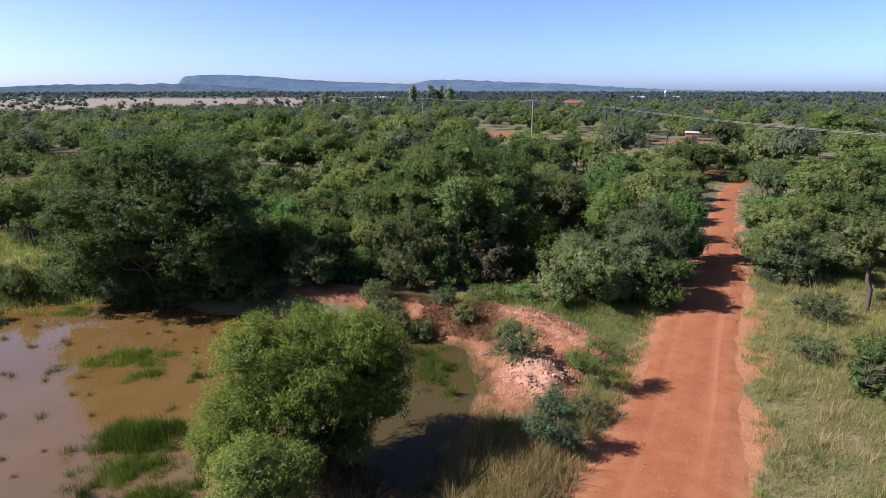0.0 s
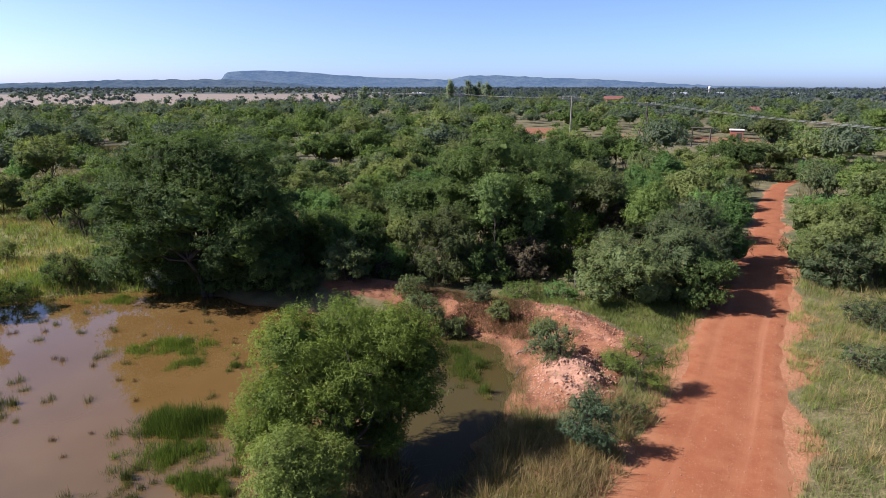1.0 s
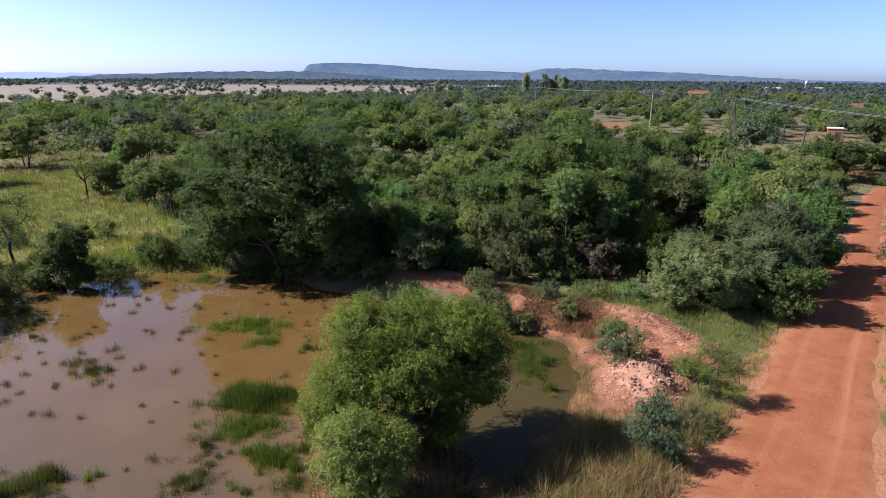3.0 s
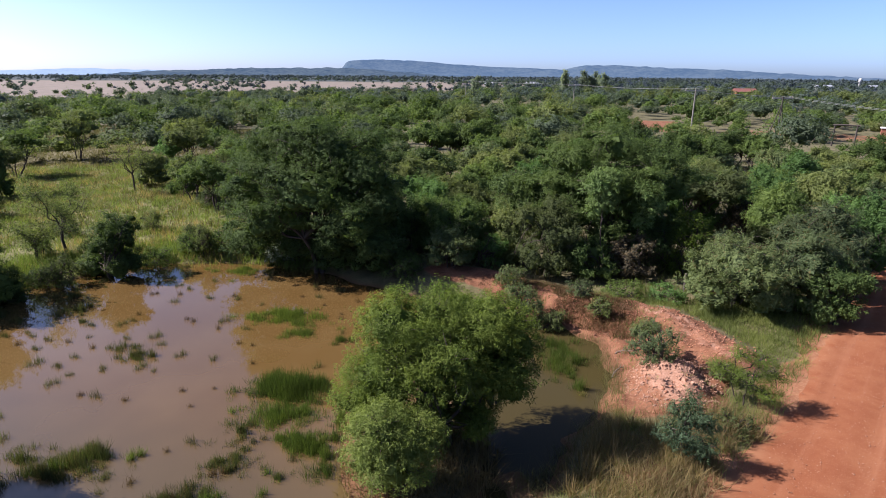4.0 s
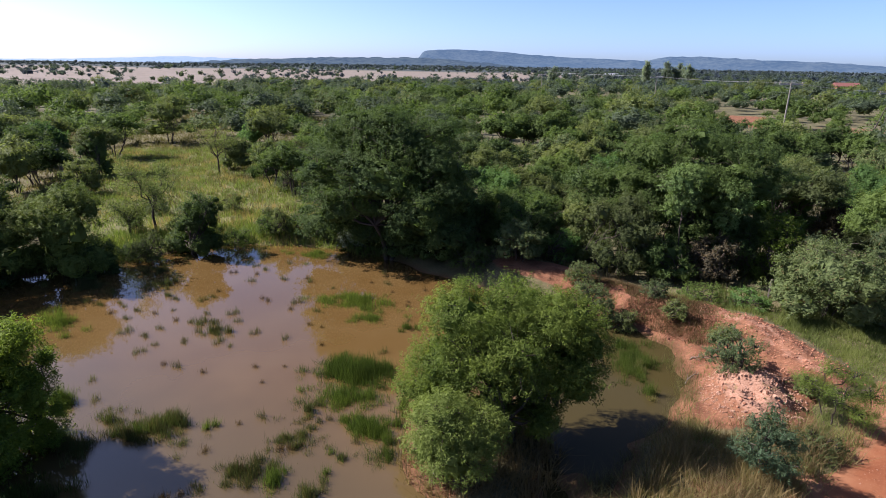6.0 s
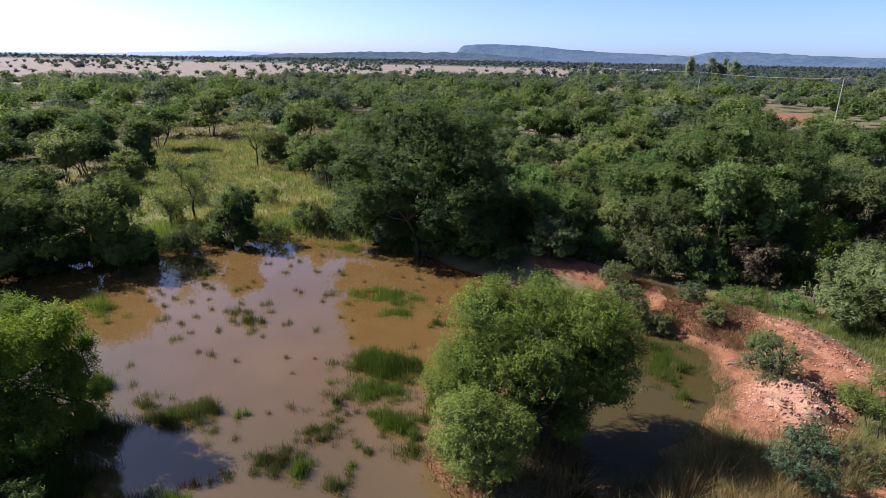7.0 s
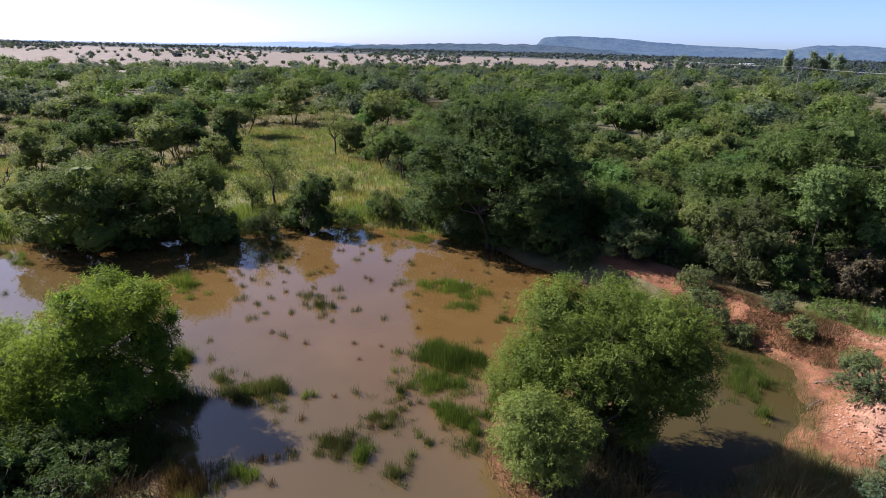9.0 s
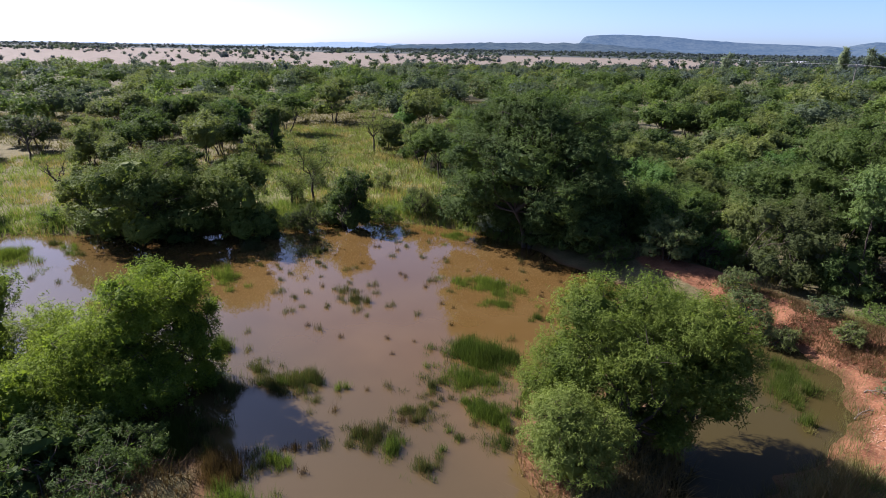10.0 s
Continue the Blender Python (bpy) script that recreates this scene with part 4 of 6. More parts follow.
# darker thorn leaves put the shade at the big bushes' foot into the colour
bush(200, (-25.6, 18.6), 2.6, 2.2, THORN, "low bush with shade-dark leaves at the far waterline", n=5)
bush(201, (-28.6, 15.4), 2.8, 1.8, THORN, "low bush with shade-dark leaves at the far waterline", n=5)
bush(202, (-31.4, 13.9), 2.6, 1.7, THORN, "low bush with shade-dark leaves at the far waterline", n=5)
bush(210, (-32.6, 40.4), 3.0, 3.4, BUSH, "green bush at the meadow's edge")
bush(211, (-37.9, 43.3), 3.4, 3.6, OLIVE, "olive bush at the meadow's edge")
bush(212, (-27.7, 37.0), 2.2, 2.2, GREY, "grey-green shrub at the meadow's edge")
bush(213, (-46.1, 35.1), 3.6, 4.2, BUSH, "dark green bush beyond the meadow")
bush(215, (-40.7, 29.8), 3.0, 3.0, OLIVE, "olive bush at the meadow's edge")
bush(217, (-22.1, 27.7), 1.3, 1.6, OLIVE, "upright olive shrub in the meadow")
bush(218, (-29.0, 24.0), 1.2, 1.0, BUSH, "low green shrub in the meadow")
bush(203, (9.9, 25.1), 2.6, 3.1, BUSH, "dark green bush at the road's edge")
bush(204, (11.9, 28.7), 2.6, 3.2, GREY, "grey-green bush at the road's edge")
bush(19, (-31.6, 16.8), 5.2, 4.7, BACKLITLEAF, "dense dark green bush on the far bank")

# the first three are added in dark leaves for the tree's shade and hanging foliage
bush(220, (-12.6, 26.6), 2.8, 2.3, THORN, "dark bush added for the shade under the thorn tree")
bush(221, (-10.6, 26.4), 2.8, 2.0, THORN, "dark bush added for the shade over the water")
bush(222, (-8.8, 25.9), 2.4, 1.5, THORN, "low dark bush added for the shade at the waterline", n=5)
bush(223, (-15.4, 27.2), 2.0, 1.6, BUSH, "low green bush at the foot of the thorn tree", n=5)
bush(224, (29.5, 68.5), 3.6, 2.4, OLIVE, "low olive bush at the end of the track")
bush(225, (36.5, 73.0), 4.2, 2.6, OLIVE, "low olive bush at the end of the track")
bush(226, (32.5, 76.5), 4.4, 2.6, GREY, "grey-green bush at the end of the track")
bush(227, (39.0, 80.0), 4.6, 2.6, OLIVE, "low olive bush before the gatehouse")
bush(230, (31.6, 62.8), 2.6, 1.5, OLIVE, "low olive bush across the end of the track", n=5)
bush(231, (33.6, 64.4), 3.0, 1.9, GREY, "grey-green bush across the end of the track", n=5)
bush(232, (21.6, 36.6), 3.6, 3.6, FRESH, "bright green bush on the road's verge")
bush(233, (17.8, 42.7), 2.8, 2.8, OLIVE, "olive bush beside the track")
bush(234, (20.4, 47.7), 3.0, 2.8, GREY, "grey-green bush beside the track")
bush(235, (22.6, 52.3), 3.0, 2.9, OLIVE, "olive bush beside the track")
bush(236, (25.0, 57.2), 2.8, 2.2, BUSH, "low green bush beside the track")
bush(237, (9.6, 38.4), 2.8, 3.2, DRYBUSH, "leafless grey-purple shrub in the thicket", gaps=0.5)
bush(228, (26.0, 63.0), 3.4, 2.6, BUSH, "green bush beside the track")
bush(229, (34.6, 61.5), 3.8, 2.8, FRESH, "fresh green bush beside the track")

bush(240, (0.6, 28.2), 2.6, 2.4, BUSH, "shaded green bush behind the soil ridge")
bush(241, (-3.4, 29.6), 2.8, 3.2, OLIVE, "olive bush in the thicket's front")
bush(242, (3.6, 30.0), 2.6, 2.8, THORN, "dark bush under the thorn tree")
bush(243, (-5.9, 29.4), 2.6, 3.0, BUSH, "green bush in the thicket's front")
bush(244, (6.8, 29.2), 2.8, 3.0, GREY, "grey-green bush in the thicket's front")
# the willow thicket's shaded side, put in as shrubs with darker thorn leaves
bush(245, (-14.6, 4.3), 3.0, 1.6, THORN, "shrub with shade-dark leaves on the near bank")
bush(246, (-13.0, 5.1), 2.2, 1.2, THORN, "low shrub with shade-dark leaves on the near bank", n=5)
bush(247, (-14.3, 3.0), 3.0, 1.7, THORN, "shrub with shade-dark leaves on the near bank")
bush(248, (-12.2, 4.1), 2.2, 0.9, THORN, "low shrub with shade-dark leaves on the near bank", n=5)
bush(249, (-16.6, 3.2), 3.4, 2.5, BRIGHTWILLOW, "leafy green shrub added to shade the near bank")

bush(260, (11.4, 42.5), 4.6, 4.0, FRESH, "bright green bush in the thicket")
bush(261, (14.8, 37.4), 3.6, 3.6, FRESH, "bright green bush beside the track")
bush(262, (7.2, 40.6), 4.2, 4.0, FRESH, "bright green bush in the thicket")
bush(263, (-9.6, 34.0), 3.8, 4.4, FRESH, "bright green bush beside the thorn tree")

# pale climbers on the second thorn tree
plant("climber", 46, (0.7, 28.9), [(0, 0, 4.6, 0.95, 0.8, 0.75), (0.1, 0, 3.7, 0.8, 0.7, 0.8), (-0.3, 0.1, 3.1, 0.45, 0.45, 0.5), (0.4, 0.1, 5.1, 0.5, 0.5, 0.4)],
      340, 18, (0.10, 0.04), 0.20, PALECLIMBER, "pale green leafy climber hanging on the thorn tree", "climber", 0.05, 2, 0.4, 60, 0.4, 0.4, rise=0.1)
plant("climber", 45, (3.0, 29.2), [(0, 0, 4.2, 0.7, 0.6, 0.6), (0.1, 0, 3.5, 0.55, 0.55, 0.6), (-0.2, 0.1, 2.8, 0.45, 0.45, 0.6)],
      200, 18, (0.11, 0.05), 0.22, PALECLIMBER, "pale green leafy climber beside the thorn tree", "climber", 0.05, 2, 0.4, 40, 0.4, 0.4, rise=0.1)
plant("shrub", 230, (-16.2, 26.9), [(0, 0, 0.7, 0.55, 0.5, 0.45), (0.4, 0.1, 0.45, 0.4, 0.4, 0.35), (-0.3, 0, 0.4, 0.4, 0.4, 0.3)], 110, 14, (0.10, 0.045), 0.16, WHITEDLEAF, "whitish leafed shrub at the waterline", "shrub", 0.02, 3, 0.3, 30, 0.5, 0.05)


def euphorbia(at, high):
    """A candelabra succulent: a short trunk and upright ribbed arms."""
    rng = np.random.default_rng(77)
    root = tagged(new("candelabra_euphorbia"), "dark upright candelabra euphorbia above the meadow grass", "succulent")
    root.matrix_basis = pose(at[0], at[1], level(*at) - 0.05)
    v, f = tubes([[((0, 0, -0.1), 0.16), ((0, 0, high * 0.3), 0.12), ((0, 0, high * 0.45), 0.10)]], 8)
    child("trunk", mesh_of("trunk", v, f, DARKPOLE, True), root)
    for k in range(9):
        a, r = k * 0.7 + rng.uniform(0, 0.3), rng.uniform(0.12, 0.75)
        foot = np.array([0, 0, high * 0.3])
        bend = np.array([math.cos(a) * r, math.sin(a) * r, high * 0.42])
        top = bend + np.array([rng.normal() * 0.04, rng.normal() * 0.04, high * rng.uniform(0.32, 0.58)])
        v, f = tubes([[(foot, 0.07), (bend, 0.09), ((bend + top) / 2, 0.10), (top, 0.07), (top + np.array([0, 0, 0.05]), 0.01)]], 6)
        child("arm", mesh_of("arm", v, f, THORNBLUE, True), root)


euphorbia((-77.3, 84.0), 3.0)

# a small tree and a spiny sapling beside the road
plant("small_tree", 60, (5.2, 17.4), [(-0.3, 0, 1.65, 0.42, 0.42, 0.26), (0.3, 0.1, 1.5, 0.45, 0.45, 0.26), (-0.75, 0.1, 1.15, 0.42, 0.42, 0.24), (0.75, 0, 1.05, 0.42, 0.42, 0.24), (0.05, -0.3, 1.1, 0.5, 0.4, 0.26), (-0.3, 0.4, 0.8, 0.5, 0.5, 0.24), (0.5, -0.3, 0.6, 0.45, 0.45, 0.22)], 700, 14, (0.06, 0.014), 0.16, WILLOW,
      "small feathery yellow-green tree beside the dirt road", "tree", 0.035, 2, 0.35, 80, 0.6, 0.2)
plant("sapling", 61, (3.0, 13.9), [(0, 0, 1.75, 0.22, 0.22, 0.32), (-0.3, 0.1, 1.45, 0.26, 0.26, 0.22), (0.3, -0.1, 1.4, 0.28, 0.26, 0.22), (0.5, 0.1, 1.05, 0.3, 0.28, 0.22), (-0.45, -0.1, 1.0, 0.3, 0.3, 0.22), (0.1, 0.35, 1.1, 0.28, 0.34, 0.22),
      (0.0, -0.3, 0.9, 0.3, 0.34, 0.22), (0.42, -0.2, 0.65, 0.34, 0.34, 0.22), (-0.4, 0.2, 0.55, 0.36, 0.34, 0.24), (0.1, 0.1, 0.4, 0.45, 0.45, 0.26), (0, 0, 1.2, 0.25, 0.25, 0.5)], 400, 14, (0.08, 0.022), 0.15, THORNBLUE,
      "young bluish green thorn sapling beside the road", "sapling", 0.028, 2, 0.4, 70, 0.4, 0.1, woody="trunk")
plant("tree", 62, (19.4, 24.7), [(-0.9, 0, 3.6, 1.2, 1.2, 0.9), (0.7, 0.2, 3.9, 1.3, 1.3, 0.8), (0.1, -0.4, 3.0, 1.3, 1.2, 0.9), (1.6, 0, 3.2, 1.1, 1.1, 0.9), (-0.4, 0.6, 2.4, 1.2, 1.2, 0.8)], 190, 40, (0.12, 0.045), 0.28, OLIVE,
      "olive-green tree with a dark bare trunk in grass", "tree", 0.11, 1, 0.36, 120, 0.5, 1.2)


def bare_tree(seed, at, high, label, leaves=0.0):
    rng = np.random.default_rng(seed)
    root = tagged(new("bare_tree"), label, "tree")
    root.matrix_basis = pose(at[0], at[1], level(*at) - 0.03)
    lines, tips = [], []
    fork = np.array([rng.normal() * 0.1, rng.normal() * 0.1, high * 0.35])
    lines.append(limb(rng, (0, 0, -0.1), fork, 0.09, 0.07, 5, 0.08))
    for k in range(6):
        a = k * 1.05 + rng.uniform(0, 0.6)
        e = fork + np.array([math.cos(a) * high * 0.30, math.sin(a) * high * 0.30, high * rng.uniform(0.2, 0.62)])
        ln = limb(rng, fork, e, 0.05, 0.018, 6, 0.12)
        lines.append(ln)
        for q in range(7):
            s = ln[rng.integers(2, 6)][0]
            t = s + rng.normal(size=3) * high * 0.10 + np.array([0, 0, 0.08 * high])
            lines.append(limb(rng, s, t, 0.014, 0.004, 4, 0.15))
            tips.append(t)
            for _ in range(2):
                lines.append(limb(rng, t, t + rng.normal(size=3) * high * 0.06, 0.006, 0.002, 3, 0.1))
    v, f = tubes(lines, 5)
    child("trunk", mesh_of("trunk", v, f, BARK, True), root)
    if leaves:
        p = np.repeat(np.array(tips), int(leaves), 0)
        p = p + rng.normal(size=p.shape) * 0.2
        v, f = leaf_quads(p, unit(rng.normal(size=p.shape)), unit(rng.normal(size=p.shape)), 0.13, 0.045, rng)
        child("crown", mesh_of("crown", v, f, OLIVE), root)
    return root


bare_tree(70, (-37.6, 40.6), 4.3, "nearly bare thorn tree standing in the meadow", 60)
bare_tree(71, (-28.2, 24.6), 3.9, "thin-leaved branching tree on the far bank", 110)
bare_tree(72, (-40.9, 14.8), 2.6, "small dead tree in dry grass")
bare_tree(73, (-55.8, 18.4), 4.0, "thin bare tree in the glade", 6)
bare_tree(74, (-28.6, 23.2), 2.2, "small thin-leaved shrub in the meadow", 60)

# trees round the meadow
for k, (x, y, w, h, lab) in enumerate([(-57.0, 54.0, 5.8, 5.9, "thorn tree with dark trunks beyond the meadow"), (-54.0, 43.6, 6.0, 5.2, "thorn tree with dark trunks beyond the meadow"),
                                       (-59.0, 40.0, 5.0, 4.6, "thorn tree with dark trunks beyond the meadow"), (-61.0, 35.5, 6.2, 4.8, "spreading thorn tree beyond the meadow"),
                                       (-46.5, 36.0, 3.8, 4.6, "dense green tree beside a grey post"), (-50.5, 33.0, 4.6, 4.8, "spreading thorn tree beyond the meadow"),
                                       (-30.0, 38.5, 4.0, 4.0, "green thorn tree at the meadow's edge"), (-26.5, 36.0, 4.2, 4.2, "green thorn tree at the meadow's edge"),
                                       (-66.0, 30.0, 5.0, 4.4, "spreading thorn tree beyond the glade")]):
    rng = np.random.default_rng(80 + k)
    plant("thorn_tree", 80 + k, (x, y), lobes_auto(rng, w, h, 10, 0.26, 0.85), 420, 14, (0.17, 0.065), 0.32, (OLIVE, BUSH)[k % 2], lab, "tree", 0.10, 3, 0.3, 60, 0.45, 0.5, group="trees round the meadow")

# single trees that stand out beyond the thicket
for k, (x, y, w, h, mat, lab) in enumerate([(38.3, 79.8, 5.0, 6.4, OLIVE, "slender olive tree with a dark trunk beside the gatehouse"), (63.0, 95.1, 10.3, 6.8, BUSH, "large round dark green tree above the bush"),
                                            (70.7, 100.7, 8.4, 5.6, BUSH, "round green tree above the bush")]):
    rng = np.random.default_rng(120 + k)
    plant("tree", 120 + k, (x, y), lobes_auto(rng, w, h, 10, 0.3, 0.9), 380, 14, (0.24, 0.11), 0.45, mat, lab, "tree", 0.14, 1, 0.35, 40, 0.35, 0.8)

# ------------------------------------------------------------------ the thicket: one by one as far as it can be counted
FIXED = [(o.matrix_basis.translation.x, o.matrix_basis.translation.y) for o in scene.objects if o.parent is None and o.name.split(".")[0] in
         ("willow_tree", "shrub", "thorn_tree", "bush", "small_tree", "sapling", "tree", "bare_tree", "climber", "candelabra_euphorbia")]
FX = np.array(FIXED)
FW = np.array([4.2 if abs(x + 13.4) < 0.1 else 3.2 if abs(x - 1.2) < 0.1 else 1.9 for x, y in FIXED])


def cover(x, y):
    """How thickly the bush stands at a place, 0 to 1."""
    d, az = np.hypot(x, y), np.degrees(np.arctan2(-x, y))
    c = np.full(np.shape(x), 0.92)
    c = np.where(d > 62, 0.86, c)
    c = np.where((az < -8) & (d > 62), 0.78, c)
    c = np.where((az < -4) & (d > 85) & (d < 170), 0.66, c)
    c = np.where((az > 40) & (d > 45), 0.80, c)
    c = np.where((az > 52) & (d > 45), 0.72, c)
    c = c * smooth(polygon_distance(x, y, POND), 1.5, 2.5)
    c = c * smooth(line_distance(x, y, ROADLINE), 2.6, 3.6)
    c = c * smooth(polygon_distance(x, y, MEADOW), 0.0, 3.0)
    c = c * smooth(polygon_distance(x, y, GLADE), 0.0, 3.0)
    c = c * smooth(polygon_distance(x, y, PATCH), 0.0, 3.0)
    c = c * smooth(line_distance(x, y, RIDGE), 2.2, 3.2)
    c = c * smooth(line_distance(x, y, [(38.0, 88.0), (46.5, 109.0)]), 2.6, 4.2) * smooth(np.hypot(x - 78.9, y - 131.4), 9.0, 16.0)
    c = c * smooth(line_distance(x, y, [(32.0, 86.0), (37.5, 101.0)]), 2.5, 4.0) * smooth(line_distance(x, y, [(24.0, 86.0), (28.0, 101.0)]), 2.5, 4.5)
    c = c * smooth(line_distance(x, y, [(13.2, 86.0), (14.6, 96.0)]), 2.5, 4.5)
    c = np.where((x > 6) & (y < 30) & (d < 34), 0.0, c)
    c = np.where((x > -6.5) & (y < 27.5), 0.0, c)
    c = np.where((x < -20) & (d < 48) & (az > 36), c * 0.25, c)
    d0 = np.interp(az, [10, 14, 25, 32, 44, 50], [560, 500, 430, 380, 300, 285])
    d1 = np.interp(az, [10, 14, 25, 45, 60, 75], [800, 860, 900, 1000, 1250, 1500])
    c = np.where((az > 10) & (d > d0) & (d < d1), np.where(az > 40, 0.015, 0.05) + (0.10 + 0.42 * smooth(d / d1, 0.42, 0.58)) * (value_noise(az, d * 0.02 + az * 0.1, 0.24, 33) > np.where(d > 0.5 * d1, 0.46, np.where(az > 40, 0.66, 0.55))), c)
    return c


def scatter(seed, r0, r1, az0, az1, cell):
    rng = np.random.default_rng(seed)
    g = np.arange(-r1, r1, cell)
    x, y = np.meshgrid(g, g)
    x = (x + rng.uniform(-0.48, 0.48, x.shape) * cell).ravel()
    y = (y + rng.uniform(-0.48, 0.48, y.shape) * cell).ravel()
    d, az = np.hypot(x, y), np.degrees(np.arctan2(-x, y))
    keep = (d > r0) & (d <= r1) & (az > az0) & (az < az1)
    x, y = x[keep], y[keep]
    keep = rng.uniform(size=len(x)) < cover(x, y)
    return np.stack([x[keep], y[keep]], 1), rng


KINDS = [("bush", GREY, 3.6, 3.3, 0.06, "grey-green rounded bushveld shrub"), ("bush", BUSH, 3.9, 3.7, 0.05, "rounded mid-green bushveld shrub"),
         ("bush", OLIVE, 3.7, 3.4, 0.06, "olive-green rounded bushveld shrub"), ("bush", FRESH, 3.3, 3.1, 0.05, "fresh bright green bushveld shrub"),
         ("thorn_tree", THORN, 4.6, 4.3, 0.16, "dark green thorn tree in the thicket"), ("thorn_tree", OLIVE, 4.8, 4.4, 0.2, "olive thorn tree in the thicket"),
         ("bush", DRYBUSH, 2.8, 2.6, 0.06, "dry brown leafless shrub in the thicket"), ("thorn_tree", BUSH, 4.4, 4.4, 0.14, "green thorn tree in the thicket")]
SHARE = np.array([0.17, 0.18, 0.16, 0.09, 0.16, 0.10, 0.05, 0.09])
TREESHARE = np.array([0.14, 0.14, 0.12, 0.04, 0.10, 0.24, 0.04, 0.18])


def kind_plant(k, seed, at, clumps, per, leaf, spread, twigs):
    name, mat, w, h, low, lab = KINDS[k]
    rng = np.random.default_rng(seed)
    tree = name == "thorn_tree"
    return plant(name, seed, at, lobes_auto(rng, w, h, 9 if tree else 8, low, 0.8 if tree else 1.0), clumps, per, leaf, spread, mat, lab, "tree" if tree else "bush",
                 0.09 if tree else 0.05, 2 if tree else 4, 0.28, twigs, 0.30, 0.05 if not tree else 0.35, group="the bushveld thicket", woody="trunk")


def thicket(seed, r0, r1, cell, variants, clumps, per, leaf, spread, twigs):
    places, rng = scatter(seed, r0, r1, -43, 79, cell)
    sources = {}
    for x, y in places:
        if (np.hypot(FX[:, 0] - x, FX[:, 1] - y) < FW).any():
            continue
        k = int(rng.choice(len(KINDS), p=SHARE if x > -0.75 * y else TREESHARE))
        v = int(rng.integers(variants))
        s = rng.uniform(0.70, 1.28)
        if r0 < 40 and x < 13 and y < 36:
            s *= 0.92
        m = Matrix.LocRotScale((x, y, level(x, y) - 0.03), Euler((0, 0, rng.uniform(0, 6.28))), (s, s, s * rng.uniform(0.85, 1.12)))
        if (k, v) not in sources:
            sources[k, v] = kind_plant(k, seed * 100 + k * 10 + v, (x, y), clumps, per, leaf, spread, twigs)
            sources[k, v].matrix_basis = m
        else:
            made = copy_thing(sources[k, v], pose(0, 0, 0))
            made.matrix_basis = m


thicket(3, 24, 44, 3.1, 3, 620, 18, (0.13, 0.046), 0.25, 34)
thicket(4, 44, 74, 3.9, 3, 400, 14, (0.17, 0.075), 0.28, 10)


# ------------------------------------------------------------------ farther woods, beyond counting
def woods(name, seed, r0, r1, az0, az1, cell, clumps, per, leaf, spread, mats, label, tall=1.0):
    places, rng = scatter(seed, r0, r1, az0, az1, cell)
    shapes = []
    for k in range(10):
        tree = k >= 6
        w, h = (5.2, 4.4) if tree else (4.8, 3.3)
        lobes = lobes_auto(rng, w * rng.uniform(0.9, 1.15), h * tall, 6, 0.25 if tree else 0.03)
        p, d = crown_points(rng, lobes, clumps, 0.8, 0.25, 0.1)
        pos, way, axis = sprays(rng, p, d, per, spread)
        pos[:, 2] = np.maximum(pos[:, 2], 0.05)
        core = as_tris(inner_mass(rng, lobes[:4 if r0 < 300 else 3 if r0 < 900 else 1], 0.54 if r0 < 300 else 0.7, 2 if r0 < 300 else 1))
        core[:, 2] = np.maximum(core[:, 2], 0.02)
        shapes.append(np.concatenate([leaf_tris(pos, way, axis, leaf[0], leaf[1], rng, 0.28)[0], core]))
    vs, mi = [], []
    zs = height(places[:, 0], places[:, 1])
    for (x, y), z in zip(places, zs):
        v = shapes[rng.integers(len(shapes))]
        a, s = rng.uniform(0, 6.28), rng.uniform(0.6, 1.45)
        c, q = math.cos(a) * s, math.sin(a) * s
        vs.append(np.stack([v[:, 0] * c - v[:, 1] * q + x, v[:, 0] * q + v[:, 1] * c + y, v[:, 2] * s * rng.uniform(0.8, 1.15) + z], 1))
        mi.append(np.full(len(v) // 3, rng.integers(len(mats))))
    v = np.concatenate(vs)
    me = mesh_of(name, v, np.arange(len(v)).reshape(-1, 3))
    for m in mats:
        me.materials.append(m)
    me.polygons.foreach_set("material_index", np.concatenate(mi).astype(np.int32))
    return tagged(new(name, me), label, "woodland", kind="stuff")


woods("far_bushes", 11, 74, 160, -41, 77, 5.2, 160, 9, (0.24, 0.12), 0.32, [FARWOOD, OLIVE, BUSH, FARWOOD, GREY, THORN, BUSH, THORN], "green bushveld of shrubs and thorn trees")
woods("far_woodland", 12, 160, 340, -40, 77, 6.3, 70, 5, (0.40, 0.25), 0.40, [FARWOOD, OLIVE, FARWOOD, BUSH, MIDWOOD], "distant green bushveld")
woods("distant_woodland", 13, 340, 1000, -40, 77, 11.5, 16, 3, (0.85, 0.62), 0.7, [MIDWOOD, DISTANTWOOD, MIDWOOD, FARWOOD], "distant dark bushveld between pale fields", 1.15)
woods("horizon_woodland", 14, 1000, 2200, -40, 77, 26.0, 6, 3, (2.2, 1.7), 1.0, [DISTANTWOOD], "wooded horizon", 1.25)

